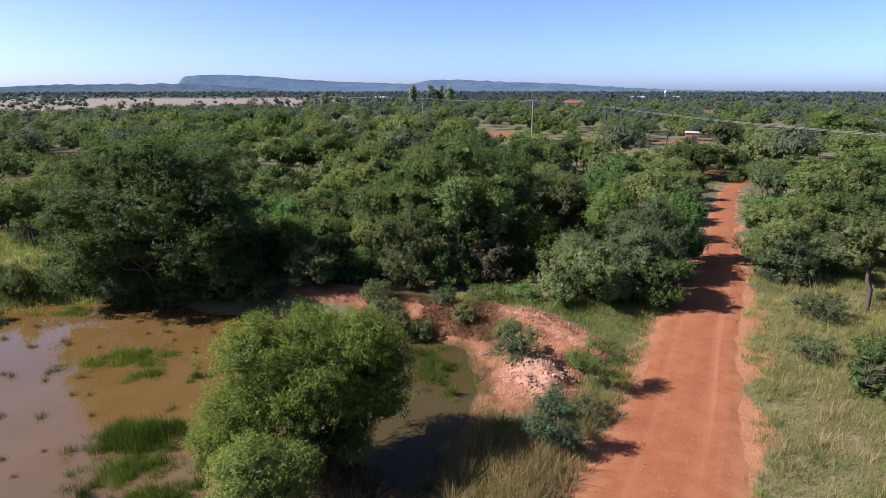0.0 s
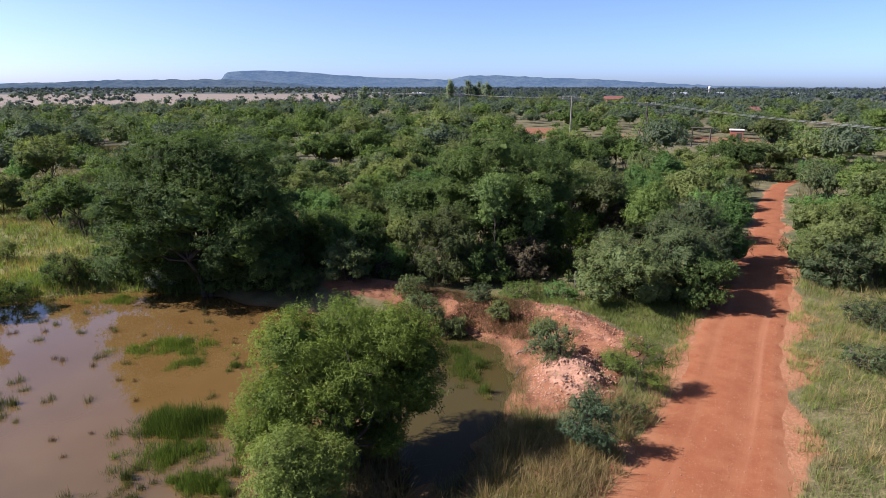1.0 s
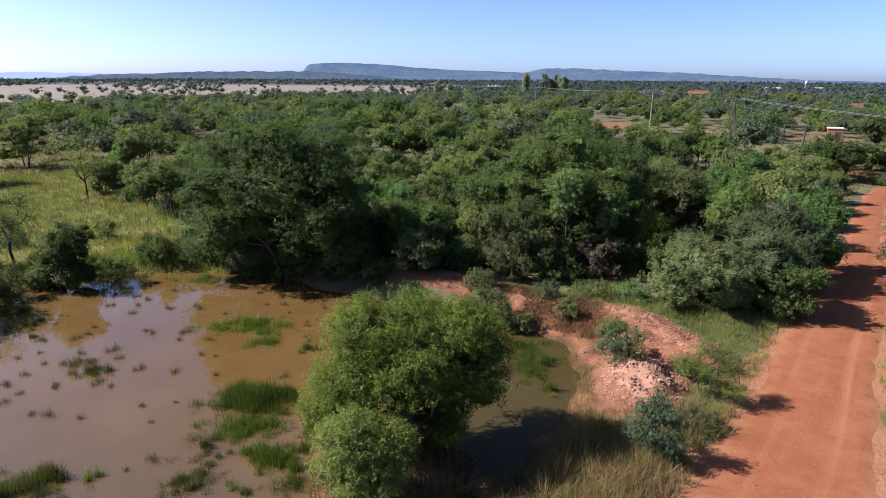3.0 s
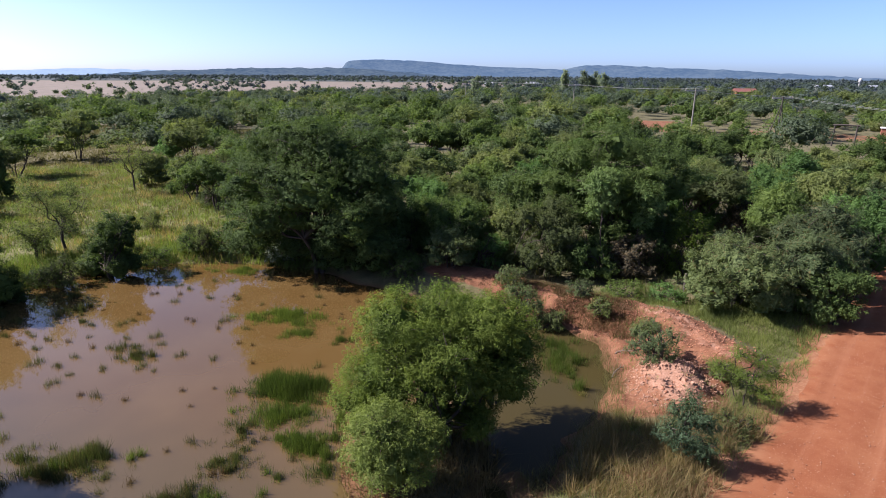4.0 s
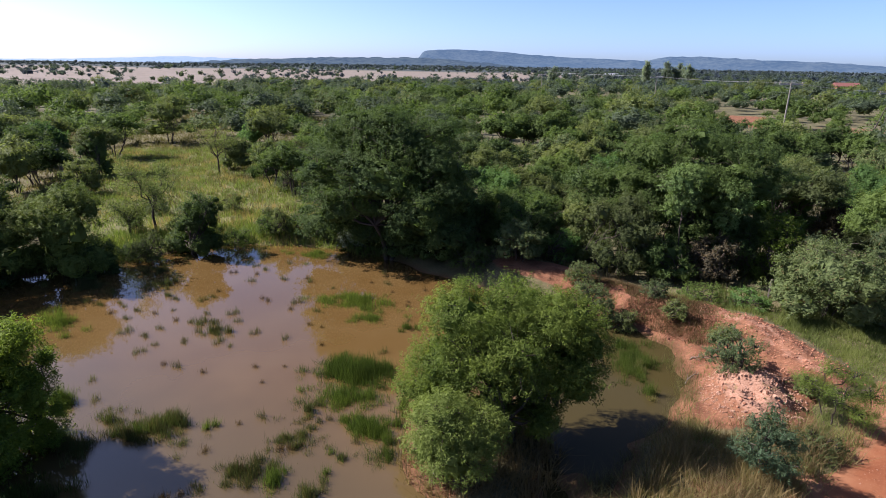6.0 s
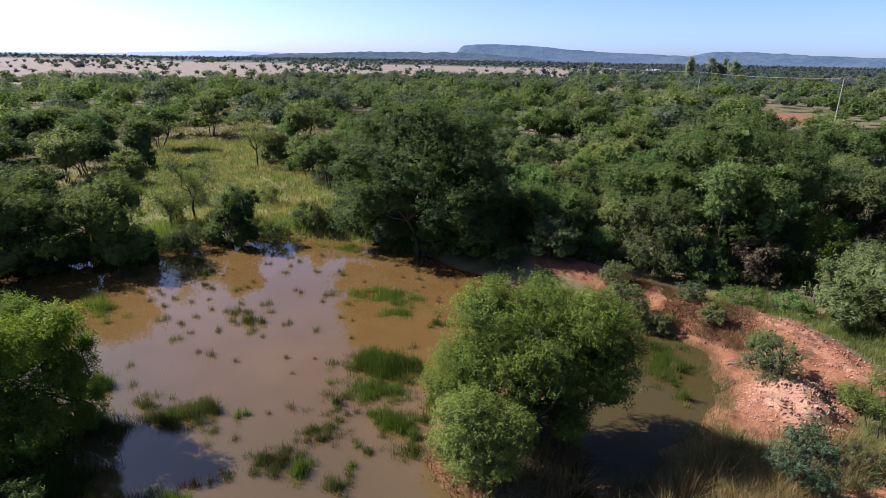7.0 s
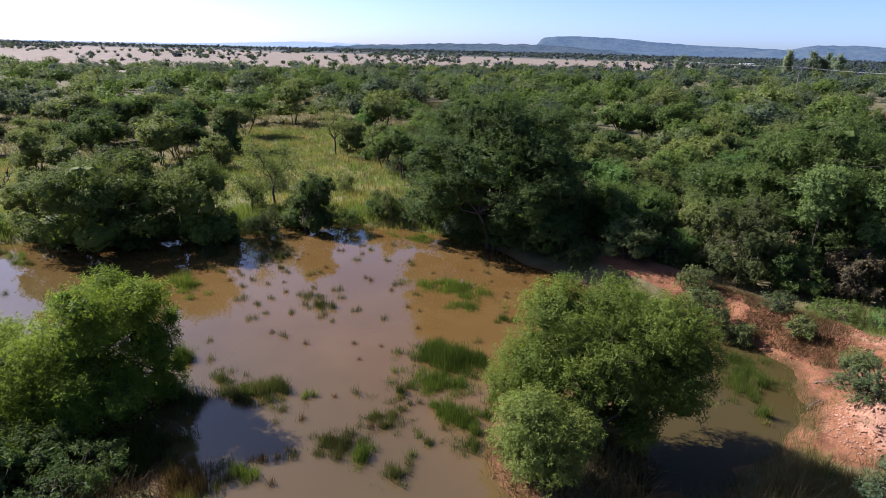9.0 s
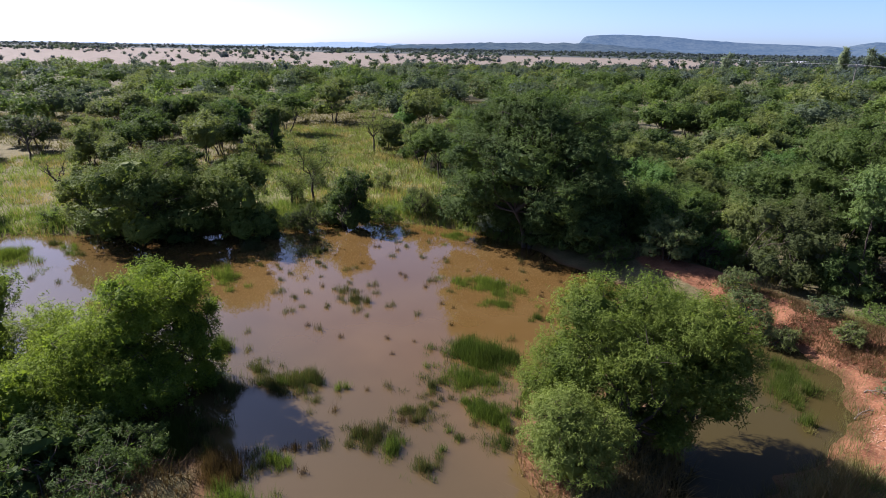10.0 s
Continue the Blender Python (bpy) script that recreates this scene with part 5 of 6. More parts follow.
# ------------------------------------------------------------------ grass and reeds
def blades(rng, xy, z, high, wide, lean=0.35, each=1, tuft=0.05):
    """Single grass blades, a slender triangle each, in tufts at the places given."""
    xy, z = np.repeat(xy, each, 0), np.repeat(z, each)
    n = len(xy)
    if each > 1:
        xy = xy + rng.normal(size=xy.shape) * tuft
    a, b = rng.uniform(0, 2 * math.pi, n), rng.uniform(0, 2 * math.pi, n)
    side = np.stack([np.cos(a), np.sin(a), np.zeros(n)], 1) * (wide * rng.uniform(0.7, 1.3, n) / 2)[:, None]
    tilt = np.abs(rng.normal(size=n)) * lean
    h = high * rng.uniform(0.5, 1.25, n)
    p = np.column_stack([xy, z - 0.03])
    tip = p + np.stack([np.cos(b) * tilt, np.sin(b) * tilt, np.ones(n)], 1) * h[:, None]
    v = np.stack([p - side, p + side, tip], 1).reshape(-1, 3)
    return v, np.arange(3 * n).reshape(-1, 3)


def sow(name, seed, area, count, high, wide, mat, label, lean=0.24, each=5, keep=None, clump=0.45):
    """Grass as stuff: tufts strewn over a box, where keep(x, y) allows, thicker in some places than others."""
    rng = np.random.default_rng(seed)
    x, y = rng.uniform(area[0], area[1], count), rng.uniform(area[2], area[3], count)
    ok = value_noise(x, y, 0.7, seed) + 0.5 * value_noise(x, y, 2.3, seed + 1) > clump
    if keep is not None:
        ok &= rng.uniform(size=count) < keep(x, y)
    xy = np.stack([x[ok], y[ok]], 1)
    v, f = blades(rng, xy, height(xy[:, 0], xy[:, 1]), high * (0.45 + 1.1 * np.repeat(value_noise(xy[:, 0], xy[:, 1], 1.1, seed + 5), each)), wide, lean, each, 0.09)
    return tagged(new(name, mesh_of(name, v, f, mat)), label, "grass", kind="stuff")


def dry_land(x, y):
    return smooth(height(x, y), 0.06, 0.2) * smooth(line_distance(x, y, ROADLINE) - 0.35 * np.interp(y, [0, 14, 19, 60], [0.9, 0.5, 0.0, -0.4]), 1.45, 2.4)


def off_mound(x, y):
    return dry_land(x, y) * smooth(line_distance(x, y, RIDGE), 1.3, 2.2) * smooth(np.hypot(x - HEAP[0], y - HEAP[1]), 1.2, 1.9)


def right_verge(x, y):
    side = x - np.interp(y, [r[1] for r in ROADLINE], [r[0] for r in ROADLINE])
    return dry_land(x, y) * (side > 0) * (0.3 + 0.7 * smooth(side, 1.8, 3.0))


def left_verge(x, y):
    side = x - np.interp(y, [r[1] for r in ROADLINE], [r[0] for r in ROADLINE])
    return off_mound(x, y) * (side < 0) * smooth(polygon_distance(x, y, POND), 0.1, 0.7) * smooth(polygon_distance(x, y, BANK), -0.3, 0.5)


def on_bank(x, y):
    return smooth(height(x, y), 0.08, 0.2) * (1 - 0.85 * smooth(polygon_distance(x, y, BANK), 0.0, 1.2)) * (0.35 + 0.65 * smooth(np.hypot(x - HEAP[0], y - HEAP[1]), 0.8, 1.6)) * smooth(line_distance(x, y, ROADLINE), 1.9, 2.6)


def meadow_keep(x, y):
    return 1 - smooth(np.minimum(polygon_distance(x, y, MEADOW), polygon_distance(x, y, GLADE)), -0.5, 3.5)


def far_bank(x, y):
    d = polygon_distance(x, y, POND)
    return smooth(d, -0.3, 0.3) * (1 - smooth(d, 2.0, 5.0)) * (x < -14)


sow("verge_grass", 31, (6, 26, 8, 34), 34000, 0.24, 0.018, VERGE, "patchy green grass on the verge", 0.6, keep=right_verge, clump=0.45)
sow("verge_straw", 32, (6, 26, 8, 34), 8000, 0.34, 0.013, STRAW, "dry straw grass on the verge", 0.6, keep=right_verge, clump=0.75)
sow("verge_tussocks", 30, (6, 26, 8, 34), 1100, 0.5, 0.015, STRAW, "straw tussocks on the verge", 0.5, 22, keep=right_verge, clump=0.7)
sow("edge_tufts", 47, (2, 20, 6, 30), 9000, 0.30, 0.015, VERGE, "low grass tufts along the road's edge", 0.7, 14,
    keep=lambda x, y: 1 - smooth(np.abs(line_distance(x, y, ROADLINE) - np.interp(y, [0, 14, 19, 60], [2.5, 2.3, 1.95, 1.8])), 0.1, 0.45), clump=0.75)
sow("bank_straw", 33, (-1.6, 6, 8.5, 16.5), 5600, 0.38, 0.015, STRAW, "long straw-coloured grass on the bank", 0.6, 9, keep=left_verge, clump=0.55)
sow("bank_weeds", 41, (-7, 7, 14, 28), 8000, 0.15, 0.018, OLIVE, "low dry weeds on the bare soil bank", 0.9, 6, keep=on_bank, clump=0.78)
sow("bank_grass", 34, (-1.6, 9, 8.5, 26), 20000, 0.28, 0.016, VERGE, "green grass between pond and road", 0.7, keep=lambda x, y: left_verge(x, y) * (0.3 + 0.7 * smooth(y, 14.0, 17.5)), clump=0.5)
sow("thicket_grass", 35, (2.5, 12, 22, 33), 5000, 0.30, 0.024, VERGE, "green grass at the thicket's foot", keep=left_verge, clump=0.5)
sow("meadow_grass", 36, (-60, -17, 10, 54), 34000, 0.36, 0.034, LUSH, "lush green meadow grass", 0.7, keep=meadow_keep, clump=0.45, each=4)
sow("meadow_straw", 37, (-60, -17, 10, 54), 30000, 0.42, 0.026, STRAW, "straw-coloured seed heads in the meadow", 0.7, keep=meadow_keep, clump=0.82, each=4)
sow("shore_grass", 38, (-46, -14, 8, 32), 26000, 0.42, 0.035, LUSH, "lush grass along the pond's far shore", keep=far_bank, clump=0.35)
sow("spit_straw", 39, (-7.5, -1.5, 8, 16.5), 3600, 0.4, 0.022, STRAW, "flattened straw grass on the spit", 0.8,
    keep=lambda x, y: 1 - smooth(polygon_distance(x, y, SPIT), -0.1, 0.35), clump=0.5)
sow("left_veld_grass", 42, (-95, -28, 20, 95), 34000, 0.42, 0.06, GRASS, "pale veld grass between the thorn trees", 0.8, 3, keep=lambda x, y: dry_land(x, y) * (np.hypot(x, y) > 40) * (x < -0.6 * y), clump=0.35)
# rusty blades, picked dark to carry the shade on the near bank
sow("near_bank_grass", 43, (-20, -8.5, 0, 7.2), 4500, 0.34, 0.022, RUST, "rusty matted grass darkened for the near bank's shade", 0.7, 6, keep=lambda x, y: smooth(height(x, y), -0.05, 0.12), clump=0.2)
sow("ridge_weeds", 48, (-4.5, 3.0, 21.4, 26), 7500, 0.19, 0.016, RUST, "dry brownish weeds on the shaded soil ridge", 0.9, 7, keep=lambda x, y: smooth(height(x, y), 0.1, 0.25) * (1 - smooth(x, 0.8, 2.9)), clump=0.5)
sow("cove_weeds", 44, (-2.2, 3.4, 11.5, 24), 5000, 0.30, 0.012, GRASS, "straggly weeds along the cove's edge", 0.7, 6, keep=lambda x, y: (1 - smooth(np.abs(polygon_distance(x, y, POND) - 0.15), 0.3, 0.9)) * smooth(height(x, y), -0.12, 0.0), clump=0.45)
sow("bank_tussocks", 45, (-1.6, 6, 8.5, 17), 620, 0.62, 0.016, STRAW, "tall straw tussocks on the bank", 0.5, 26, keep=left_verge, clump=0.6)
sow("verge_tufts", 46, (6, 26, 8, 34), 1500, 0.42, 0.014, LUSH, "fresh green tufts on the verge", 0.6, 24, keep=right_verge, clump=0.7)
sow("veld_grass", 40, (-30, 40, 22, 75), 26000, 0.4, 0.05, GRASS, "mixed veld grass under the bushes", keep=lambda x, y: dry_land(x, y) * (y > 27), clump=0.6, each=3)


def reeds(name, seed, at, rx, ry, count, high, wide, mat, label, turn=0.0, lean=0.25, group="", each=4, ring=0.0):
    rng = np.random.default_rng(seed)
    count, wide, each = int(count * 1.7), wide * 0.62, each + 1
    tufts = max(3, count // 14)
    a, r = rng.uniform(0, 2 * math.pi, tufts), np.abs(rng.normal(size=tufts)) * 0.55 + 0.1 * rng.uniform(size=tufts)
    centre = np.stack([np.cos(a) * r * rx, np.sin(a) * r * ry], 1)
    pick = rng.choice(tufts, count, p=(lambda w: w / w.sum())(rng.uniform(0.05, 1, tufts) ** 1.5))
    xy = centre[pick] + rng.normal(size=(count, 2)) * (0.10 * min(rx, ry) + 0.02)
    tall = rng.uniform(0.55, 1.25, tufts)[pick]
    r = np.hypot(xy[:, 0] / rx, xy[:, 1] / ry)
    v, f = blades(rng, xy, np.full(count, -0.06), high, wide, lean, each)
    mid = np.repeat(np.repeat((1.2 - 0.45 * np.clip(r, 0, 1.2)) * tall, each), 3)
    v[:, 2] = (v[:, 2] + 0.09) * mid - 0.09
    ringa = np.linspace(0, 2 * math.pi, 13)[:-1]
    mat_v = np.column_stack([np.cos(ringa) * rx * 1.1, np.sin(ringa) * ry * 1.1, np.full(12, -0.085)])
    fan = np.array([[0, k, k + 1] for k in range(1, 11)]) + len(v)
    ob = tagged(new(name, mesh_of(name, np.concatenate([v, mat_v]), np.concatenate([f, fan]), mat)), label, "reeds", group)
    ob.matrix_basis = pose(at[0], at[1], 0.0, 0, 0, turn)
    return ob


reeds("reed_bed", 50, (-9.1, 15.0), 1.55, 1.05, 1500, 0.50, 0.022, REEDGREEN, "dense bright green reed bed in the pond", 15)
reeds("reed_bed", 51, (-8.6, 13.6), 1.7, 1.0, 620, 0.34, 0.022, REEDGREEN, "sparse green reed bed in shallow water", 20)
reeds("reed_bed", 52, (-7.1, 12.4), 0.9, 0.9, 420, 0.38, 0.022, REEDGREEN, "green reeds beside the spit")
reeds("reed_bed", 53, (-12.2, 20.5), 1.9, 1.0, 900, 0.36, 0.026, REEDGREEN, "low green reed bed in the pond", 10)
reeds("reed_bed", 54, (-11.0, 19.1), 1.1, 0.7, 260, 0.28, 0.024, REEDGREEN, "small low reed bed in the pond")
reeds("reed_bed", 55, (-12.6, 10.1), 1.3, 0.45, 330, 0.42, 0.02, REED, "straggly reeds standing in the pond", -20)
reeds("reed_bed", 56, (-9.0, 9.6), 1.0, 0.7, 220, 0.36, 0.02, REED, "straggly reeds standing in the pond", 40)
reeds("reed_bed", 57, (-9.0, 11.2), 0.9, 0.3, 150, 0.3, 0.02, REED, "thin row of reeds in the pond", 50)
reeds("reed_bed", 58, (-11.2, 6.4), 1.0, 0.8, 380, 0.4, 0.022, RUST, "rusty weeds on the near bank")
reeds("reed_bed", 59, (-10.4, 7.4), 0.7, 0.4, 180, 0.34, 0.02, REEDGREEN, "green reeds on the near bank")
reeds("reed_bed", 60, (-14.0, 10.0), 1.1, 0.5, 150, 0.34, 0.02, REED, "thin dark reeds below the willow bush")
reeds("reed_bed", 61, (-32.5, 8.9), 2.6, 1.5, 700, 0.4, 0.03, REEDGREEN, "wide green reed bed at the pond's end")
reeds("reed_bed", 62, (-0.5, 19.6), 0.9, 1.9, 260, 0.42, 0.018, REEDGREEN, "thin upright reeds in the small cove", -15)
reeds("reed_bed", 63, (-24.4, 17.0), 1.4, 1.0, 260, 0.32, 0.026, REED, "reeds near the far bank")
reeds("reed_bed", 64, (-17.6, 25.2), 1.6, 0.8, 260, 0.3, 0.026, REEDGREEN, "low reeds along the far shore")
reeds("reed_bed", 65, (-9.8, 6.0), 0.8, 0.6, 200, 0.5, 0.022, REEDGREEN, "yellow-green grass tuft on the near bank")
reeds("reed_bed", 67, (-13.2, 6.2), 1.4, 1.1, 420, 0.5, 0.026, REEDGREEN, "dark green reeds under the willow bush")
reeds("reed_bed", 68, (-14.2, 8.6), 1.1, 0.7, 260, 0.45, 0.024, REED, "reeds under the willow bush")
reeds("reed_bed", 69, (-12.0, 4.6), 1.8, 1.0, 420, 0.4, 0.026, RUST, "rusty weeds on the near bank")
reeds("reed_bed", 66, (-7.2, 9.6), 0.5, 0.45, 90, 0.34, 0.02, REED, "reeds in shallow water")
reeds("reed_bed", 200, (-7.9, 13.9), 1.0, 0.45, 150, 0.3, 0.02, REEDGREEN, "sparse green reeds beside the spit", -30)
reeds("reed_bed", 201, (-6.7, 12.5), 0.8, 0.6, 150, 0.34, 0.02, REEDGREEN, "sparse green reeds beside the spit", 7)
reeds("reed_bed", 202, (-8.5, 13.1), 1.1, 0.5, 110, 0.26, 0.02, REEDGREEN, "thin green reeds in shallow water", -16)
reeds("reed_bed", 203, (-9.3, 12.5), 0.9, 0.6, 120, 0.28, 0.02, REED, "straggly reeds standing in the pond", 21)
reeds("reed_bed", 204, (-6.3, 11.4), 0.6, 0.5, 130, 0.32, 0.02, REEDGREEN, "bright reeds beside the spit", -2)
reeds("reed_bed", 205, (-8.6, 11.2), 0.6, 0.5, 90, 0.3, 0.02, REED, "straggly reeds standing in the pond", -25)
reeds("reed_bed", 206, (-13.2, 9.6), 1.5, 0.4, 220, 0.34, 0.02, REED, "straggly row of dark reeds in the pond", 12)
reeds("reed_bed", 207, (-12.4, 10.6), 0.9, 0.4, 160, 0.4, 0.02, REED, "straggly row of dark reeds in the pond", -11)
reeds("reed_bed", 208, (-15.7, 15.8), 0.9, 0.5, 150, 0.36, 0.02, REED, "open reed clump standing in the pond", 26)
reeds("reed_bed", 209, (-16.7, 16.2), 0.6, 0.4, 80, 0.34, 0.02, REED, "open reed clump standing in the pond", 3)
reeds("reed_bed", 210, (-21.9, 13.9), 1.3, 0.7, 260, 0.5, 0.02, REEDGREEN, "green reeds below the far bank", -20)
reeds("reed_bed", 211, (-16.5, 10.0), 0.7, 0.5, 200, 0.5, 0.02, REEDGREEN, "green reeds beside the willow bush", 17)
reeds("reed_bed", 212, (-23.1, 20.0), 1.2, 0.6, 160, 0.34, 0.02, REED, "reeds near the far bank", -6)
reeds("reed_bed", 213, (-8.3, 9.6), 1.0, 0.5, 150, 0.34, 0.02, REEDGREEN, "reeds in the near shallows", -29)
reeds("reed_bed", 214, (-9.5, 9.5), 0.8, 0.5, 110, 0.3, 0.02, REED, "reeds in the near shallows", 8)
reeds("reed_bed", 215, (-11.3, 19.9), 1.0, 0.45, 150, 0.26, 0.02, REEDGREEN, "low green reed bed in the pond", -15)
reeds("reed_bed", 216, (-8.9, 19.0), 0.8, 0.5, 120, 0.26, 0.02, REEDGREEN, "low reeds beside the willow", 22)
reeds("reed_bed", 217, (-17.6, 25.8), 1.3, 0.5, 150, 0.26, 0.02, REEDGREEN, "low reeds along the far shore", -1)
reeds("reed_bed", 218, (0.0, 19.6), 0.8, 0.7, 150, 0.4, 0.02, REEDGREEN, "thin upright reeds in the small cove", -24)
reeds("reed_bed", 219, (-0.9, 20.8), 0.9, 0.4, 120, 0.36, 0.02, REEDGREEN, "thin upright reeds in the small cove", 13)



def reed_row(seed, line, high, mat, label, step=0.42, wide=0.34, thick=46):
    """Open clumps strung out along a line in the shallows."""
    rng = np.random.default_rng(seed)
    k = seed * 50
    for (ax, ay), (bx, by) in zip(line, line[1:]):
        n = max(1, int(math.hypot(bx - ax, by - ay) / step))
        for i in range(n):
            k += 1
            if rng.uniform() < 0.85:
                t = (i + rng.uniform(0, 0.9)) / n
                reeds("reed_clump", k, (ax + (bx - ax) * t + rng.normal() * 0.14, ay + (by - ay) * t + rng.normal() * 0.14), wide * rng.uniform(0.6, 1.3), wide * rng.uniform(0.4, 0.9),
                      int(thick * rng.uniform(0.4, 1.3)), high * rng.uniform(0.7, 1.2), 0.02, mat[int(rng.integers(len(mat)))], label, rng.uniform(0, 180), group="reed clumps in the shallows", each=3)


reed_row(11, [(-13.9, 9.3), (-12.9, 10.0), (-12.0, 10.8), (-11.1, 10.4)], 0.40, (REED, REEDGREEN), "dark straggly reed clump in the pond")
reed_row(12, [(-9.6, 13.1), (-8.4, 12.0), (-8.6, 11.3), (-8.8, 10.4), (-9.4, 9.6), (-9.4, 8.7), (-10.3, 8.0)], 0.32, (REED, RUST, REED), "straggly brownish reed clump in shallow water")
reed_row(13, [(-7.2, 14.6), (-6.7, 13.2), (-6.4, 12.2), (-6.2, 11.3)], 0.36, (REEDGREEN,), "bright green reed clump beside the spit", 0.3, 0.4, 70)
reed_row(14, [(-7.9, 13.0), (-7.2, 12.0), (-7.1, 10.3), (-7.0, 9.4)], 0.30, (REED, REEDGREEN), "thin reed clump in shallow water")
reed_row(15, [(-32.9, 11.2), (-30.6, 11.5), (-29.4, 10.6)], 0.40, (REEDGREEN, REED), "green reed clump at the pond's end", 0.5, 0.6, 80)
reed_row(16, [(-21.6, 19.2), (-20.3, 17.9), (-19.0, 17.0), (-17.6, 16.3)], 0.34, (REED,), "open dark reed clump in the pond", 0.6, 0.3, 30)
reed_row(17, [(-1.5, 21.4), (-0.6, 20.6), (-0.4, 19.4), (-0.2, 18.2), (0.2, 17.2)], 0.40, (REEDGREEN, GRASS), "thin upright reeds in the small cove", 0.3, 0.42, 50)
reed_row(18, [(-13.4, 7.4), (-12.2, 6.6), (-11.0, 6.6), (-10.2, 7.2)], 0.36, (RUST, REED, REEDGREEN), "rusty weed clump on the near bank", 0.35, 0.4, 60)

tuft_a = reeds("reed_tuft", 70, (-16.7, 11.2), 0.22, 0.18, 26, 0.34, 0.016, REED, "small dark reed tuft standing in the pond", group="reed tufts in the pond", each=2)
tuft_b = reeds("reed_tuft", 71, (-12.4, 14.1), 0.15, 0.13, 18, 0.26, 0.016, RUST, "small rusty weed tuft standing in the pond", group="reed tufts in the pond", each=2)
tuft_c = reeds("reed_tuft", 72, (-15.1, 15.1), 0.34, 0.26, 40, 0.36, 0.018, REED, "wide reed tuft standing in the pond", group="reed tufts in the pond", each=2)
TUFTS = [(-10.7, 11.2, 1), (-10.2, 11.7, 0), (-13.9, 13.1, 1), (-17.3, 16.9, 0), (-14.3, 16.3, 2), (-16.3, 14.7, 0), (-17.7, 15.1, 0), (-18.7, 16.7, 0), (-15.6, 16.7, 0),
         (-16.1, 19.2, 1), (-18.1, 20.6, 0), (-15.5, 21.9, 0), (-17.8, 23.5, 0), (-11.5, 14.5, 1), (-12.1, 17.7, 1), (-10.7, 19.2, 0), (-22.1, 14.0, 2), (-21.5, 16.3, 0),
         (-23.0, 19.4, 0), (-21.7, 18.2, 2), (-20.2, 16.0, 0), (-26.3, 16.2, 2), (-7.0, 9.9, 0), (-9.4, 7.6, 1), (-15.5, 10.4, 0), (-11.3, 16.4, 1), (-11.6, 13.3, 1),
         (-10.1, 8.4, 1), (-10.7, 9.8, 1), (-28.3, 8.6, 2), (-28.7, 7.9, 0), (-30.7, 10.9, 0), (-29.6, 11.2, 0), (-27.1, 9.1, 0), (-22.4, 6.7, 2), (-27.1, 7.1, 0)]
rng = np.random.default_rng(7)
for _ in range(46):
    TUFTS.append((rng.uniform(-25.5, -14.0), rng.uniform(13.0, 22.5), int(rng.integers(3))))
for _ in range(18):
    TUFTS.append((rng.uniform(-14.0, -8.5), rng.uniform(16.0, 24.5), int(rng.integers(2))))
for x, y, k in TUFTS:
    if level(x, y) < -0.05:
        s = rng.uniform(0.7, 1.3)
        copy_thing((tuft_a, tuft_b, tuft_c)[k], Matrix.LocRotScale((x, y, 0), Euler((0, 0, rng.uniform(0, 6))), (s, s, s)))


# ------------------------------------------------------------------ stones on the mound
def stone_mesh(seed, mat):
    rng = np.random.default_rng(seed)
    bm = bmesh.new()
    bmesh.ops.create_icosphere(bm, subdivisions=1, radius=1.0)
    for v in bm.verts:
        v.co *= rng.uniform(0.55, 1.3)
        v.co.z *= 0.7
    me = bpy.data.meshes.new("stone")
    bm.to_mesh(me)
    bm.free()
    me.materials.append(mat)
    return me


stones = [stone_mesh(k, (STONE, REDSTONE)[k % 3 == 2]) for k in range(6)]
rng = np.random.default_rng(9)
for k in range(190):
    if k < 100:
        a, r = rng.uniform(0, 6.28), math.sqrt(rng.uniform()) * 1.25
        x, y = HEAP[0] + math.cos(a) * r, HEAP[1] + math.sin(a) * r * 1.35
    else:
        q = rng.integers(3, len(RIDGE) - 1)
        t = rng.uniform()
        x = RIDGE[q][0] * (1 - t) + RIDGE[q + 1][0] * t + rng.normal() * 0.7
        y = RIDGE[q][1] * (1 - t) + RIDGE[q + 1][1] * t + rng.normal() * 0.7 - 0.3
    s = abs(rng.normal()) * 0.026 + 0.028
    ob = tagged(new("stone", stones[int(rng.integers(6)) if k < 100 else (2, 5)[k % 2]]), "pinkish broken stone on the soil mound" if k < 100 else "red clod on the soil ridge", "stone", "stones on the mound" if k < 100 else "clods on the ridge")
    ob.matrix_basis = Matrix.LocRotScale((x, y, level(x, y) + s * 0.2), Euler(rng.uniform(0, 6, 3)), (s * rng.uniform(0.8, 1.5), s, s * rng.uniform(0.7, 1.1)))


rng = np.random.default_rng(10)
n = 5200
a, r = rng.uniform(0, 6.28, n), np.sqrt(rng.uniform(size=n))
gx0, gy0 = HEAP[0] + np.cos(a) * r * 1.5, HEAP[1] + np.sin(a) * r * 2.0
k = rng.integers(2, len(RIDGE) - 1, n)
t = rng.uniform(size=n)
RP = np.array(RIDGE)
on_ridge = np.arange(n) > 2000
gx0 = np.where(on_ridge, RP[k, 0] * (1 - t) + RP[k + 1, 0] * t + rng.normal(size=n) * 1.0, gx0)
gy0 = np.where(on_ridge, RP[k, 1] * (1 - t) + RP[k + 1, 1] * t + rng.normal(size=n) * 0.8 - 0.3, gy0)
c = np.stack([gx0, gy0, height(gx0, gy0) + 0.005], 1)
size = (np.abs(rng.normal(size=n)) * np.where(on_ridge, 0.026, 0.026) + 0.012)[:, None, None]
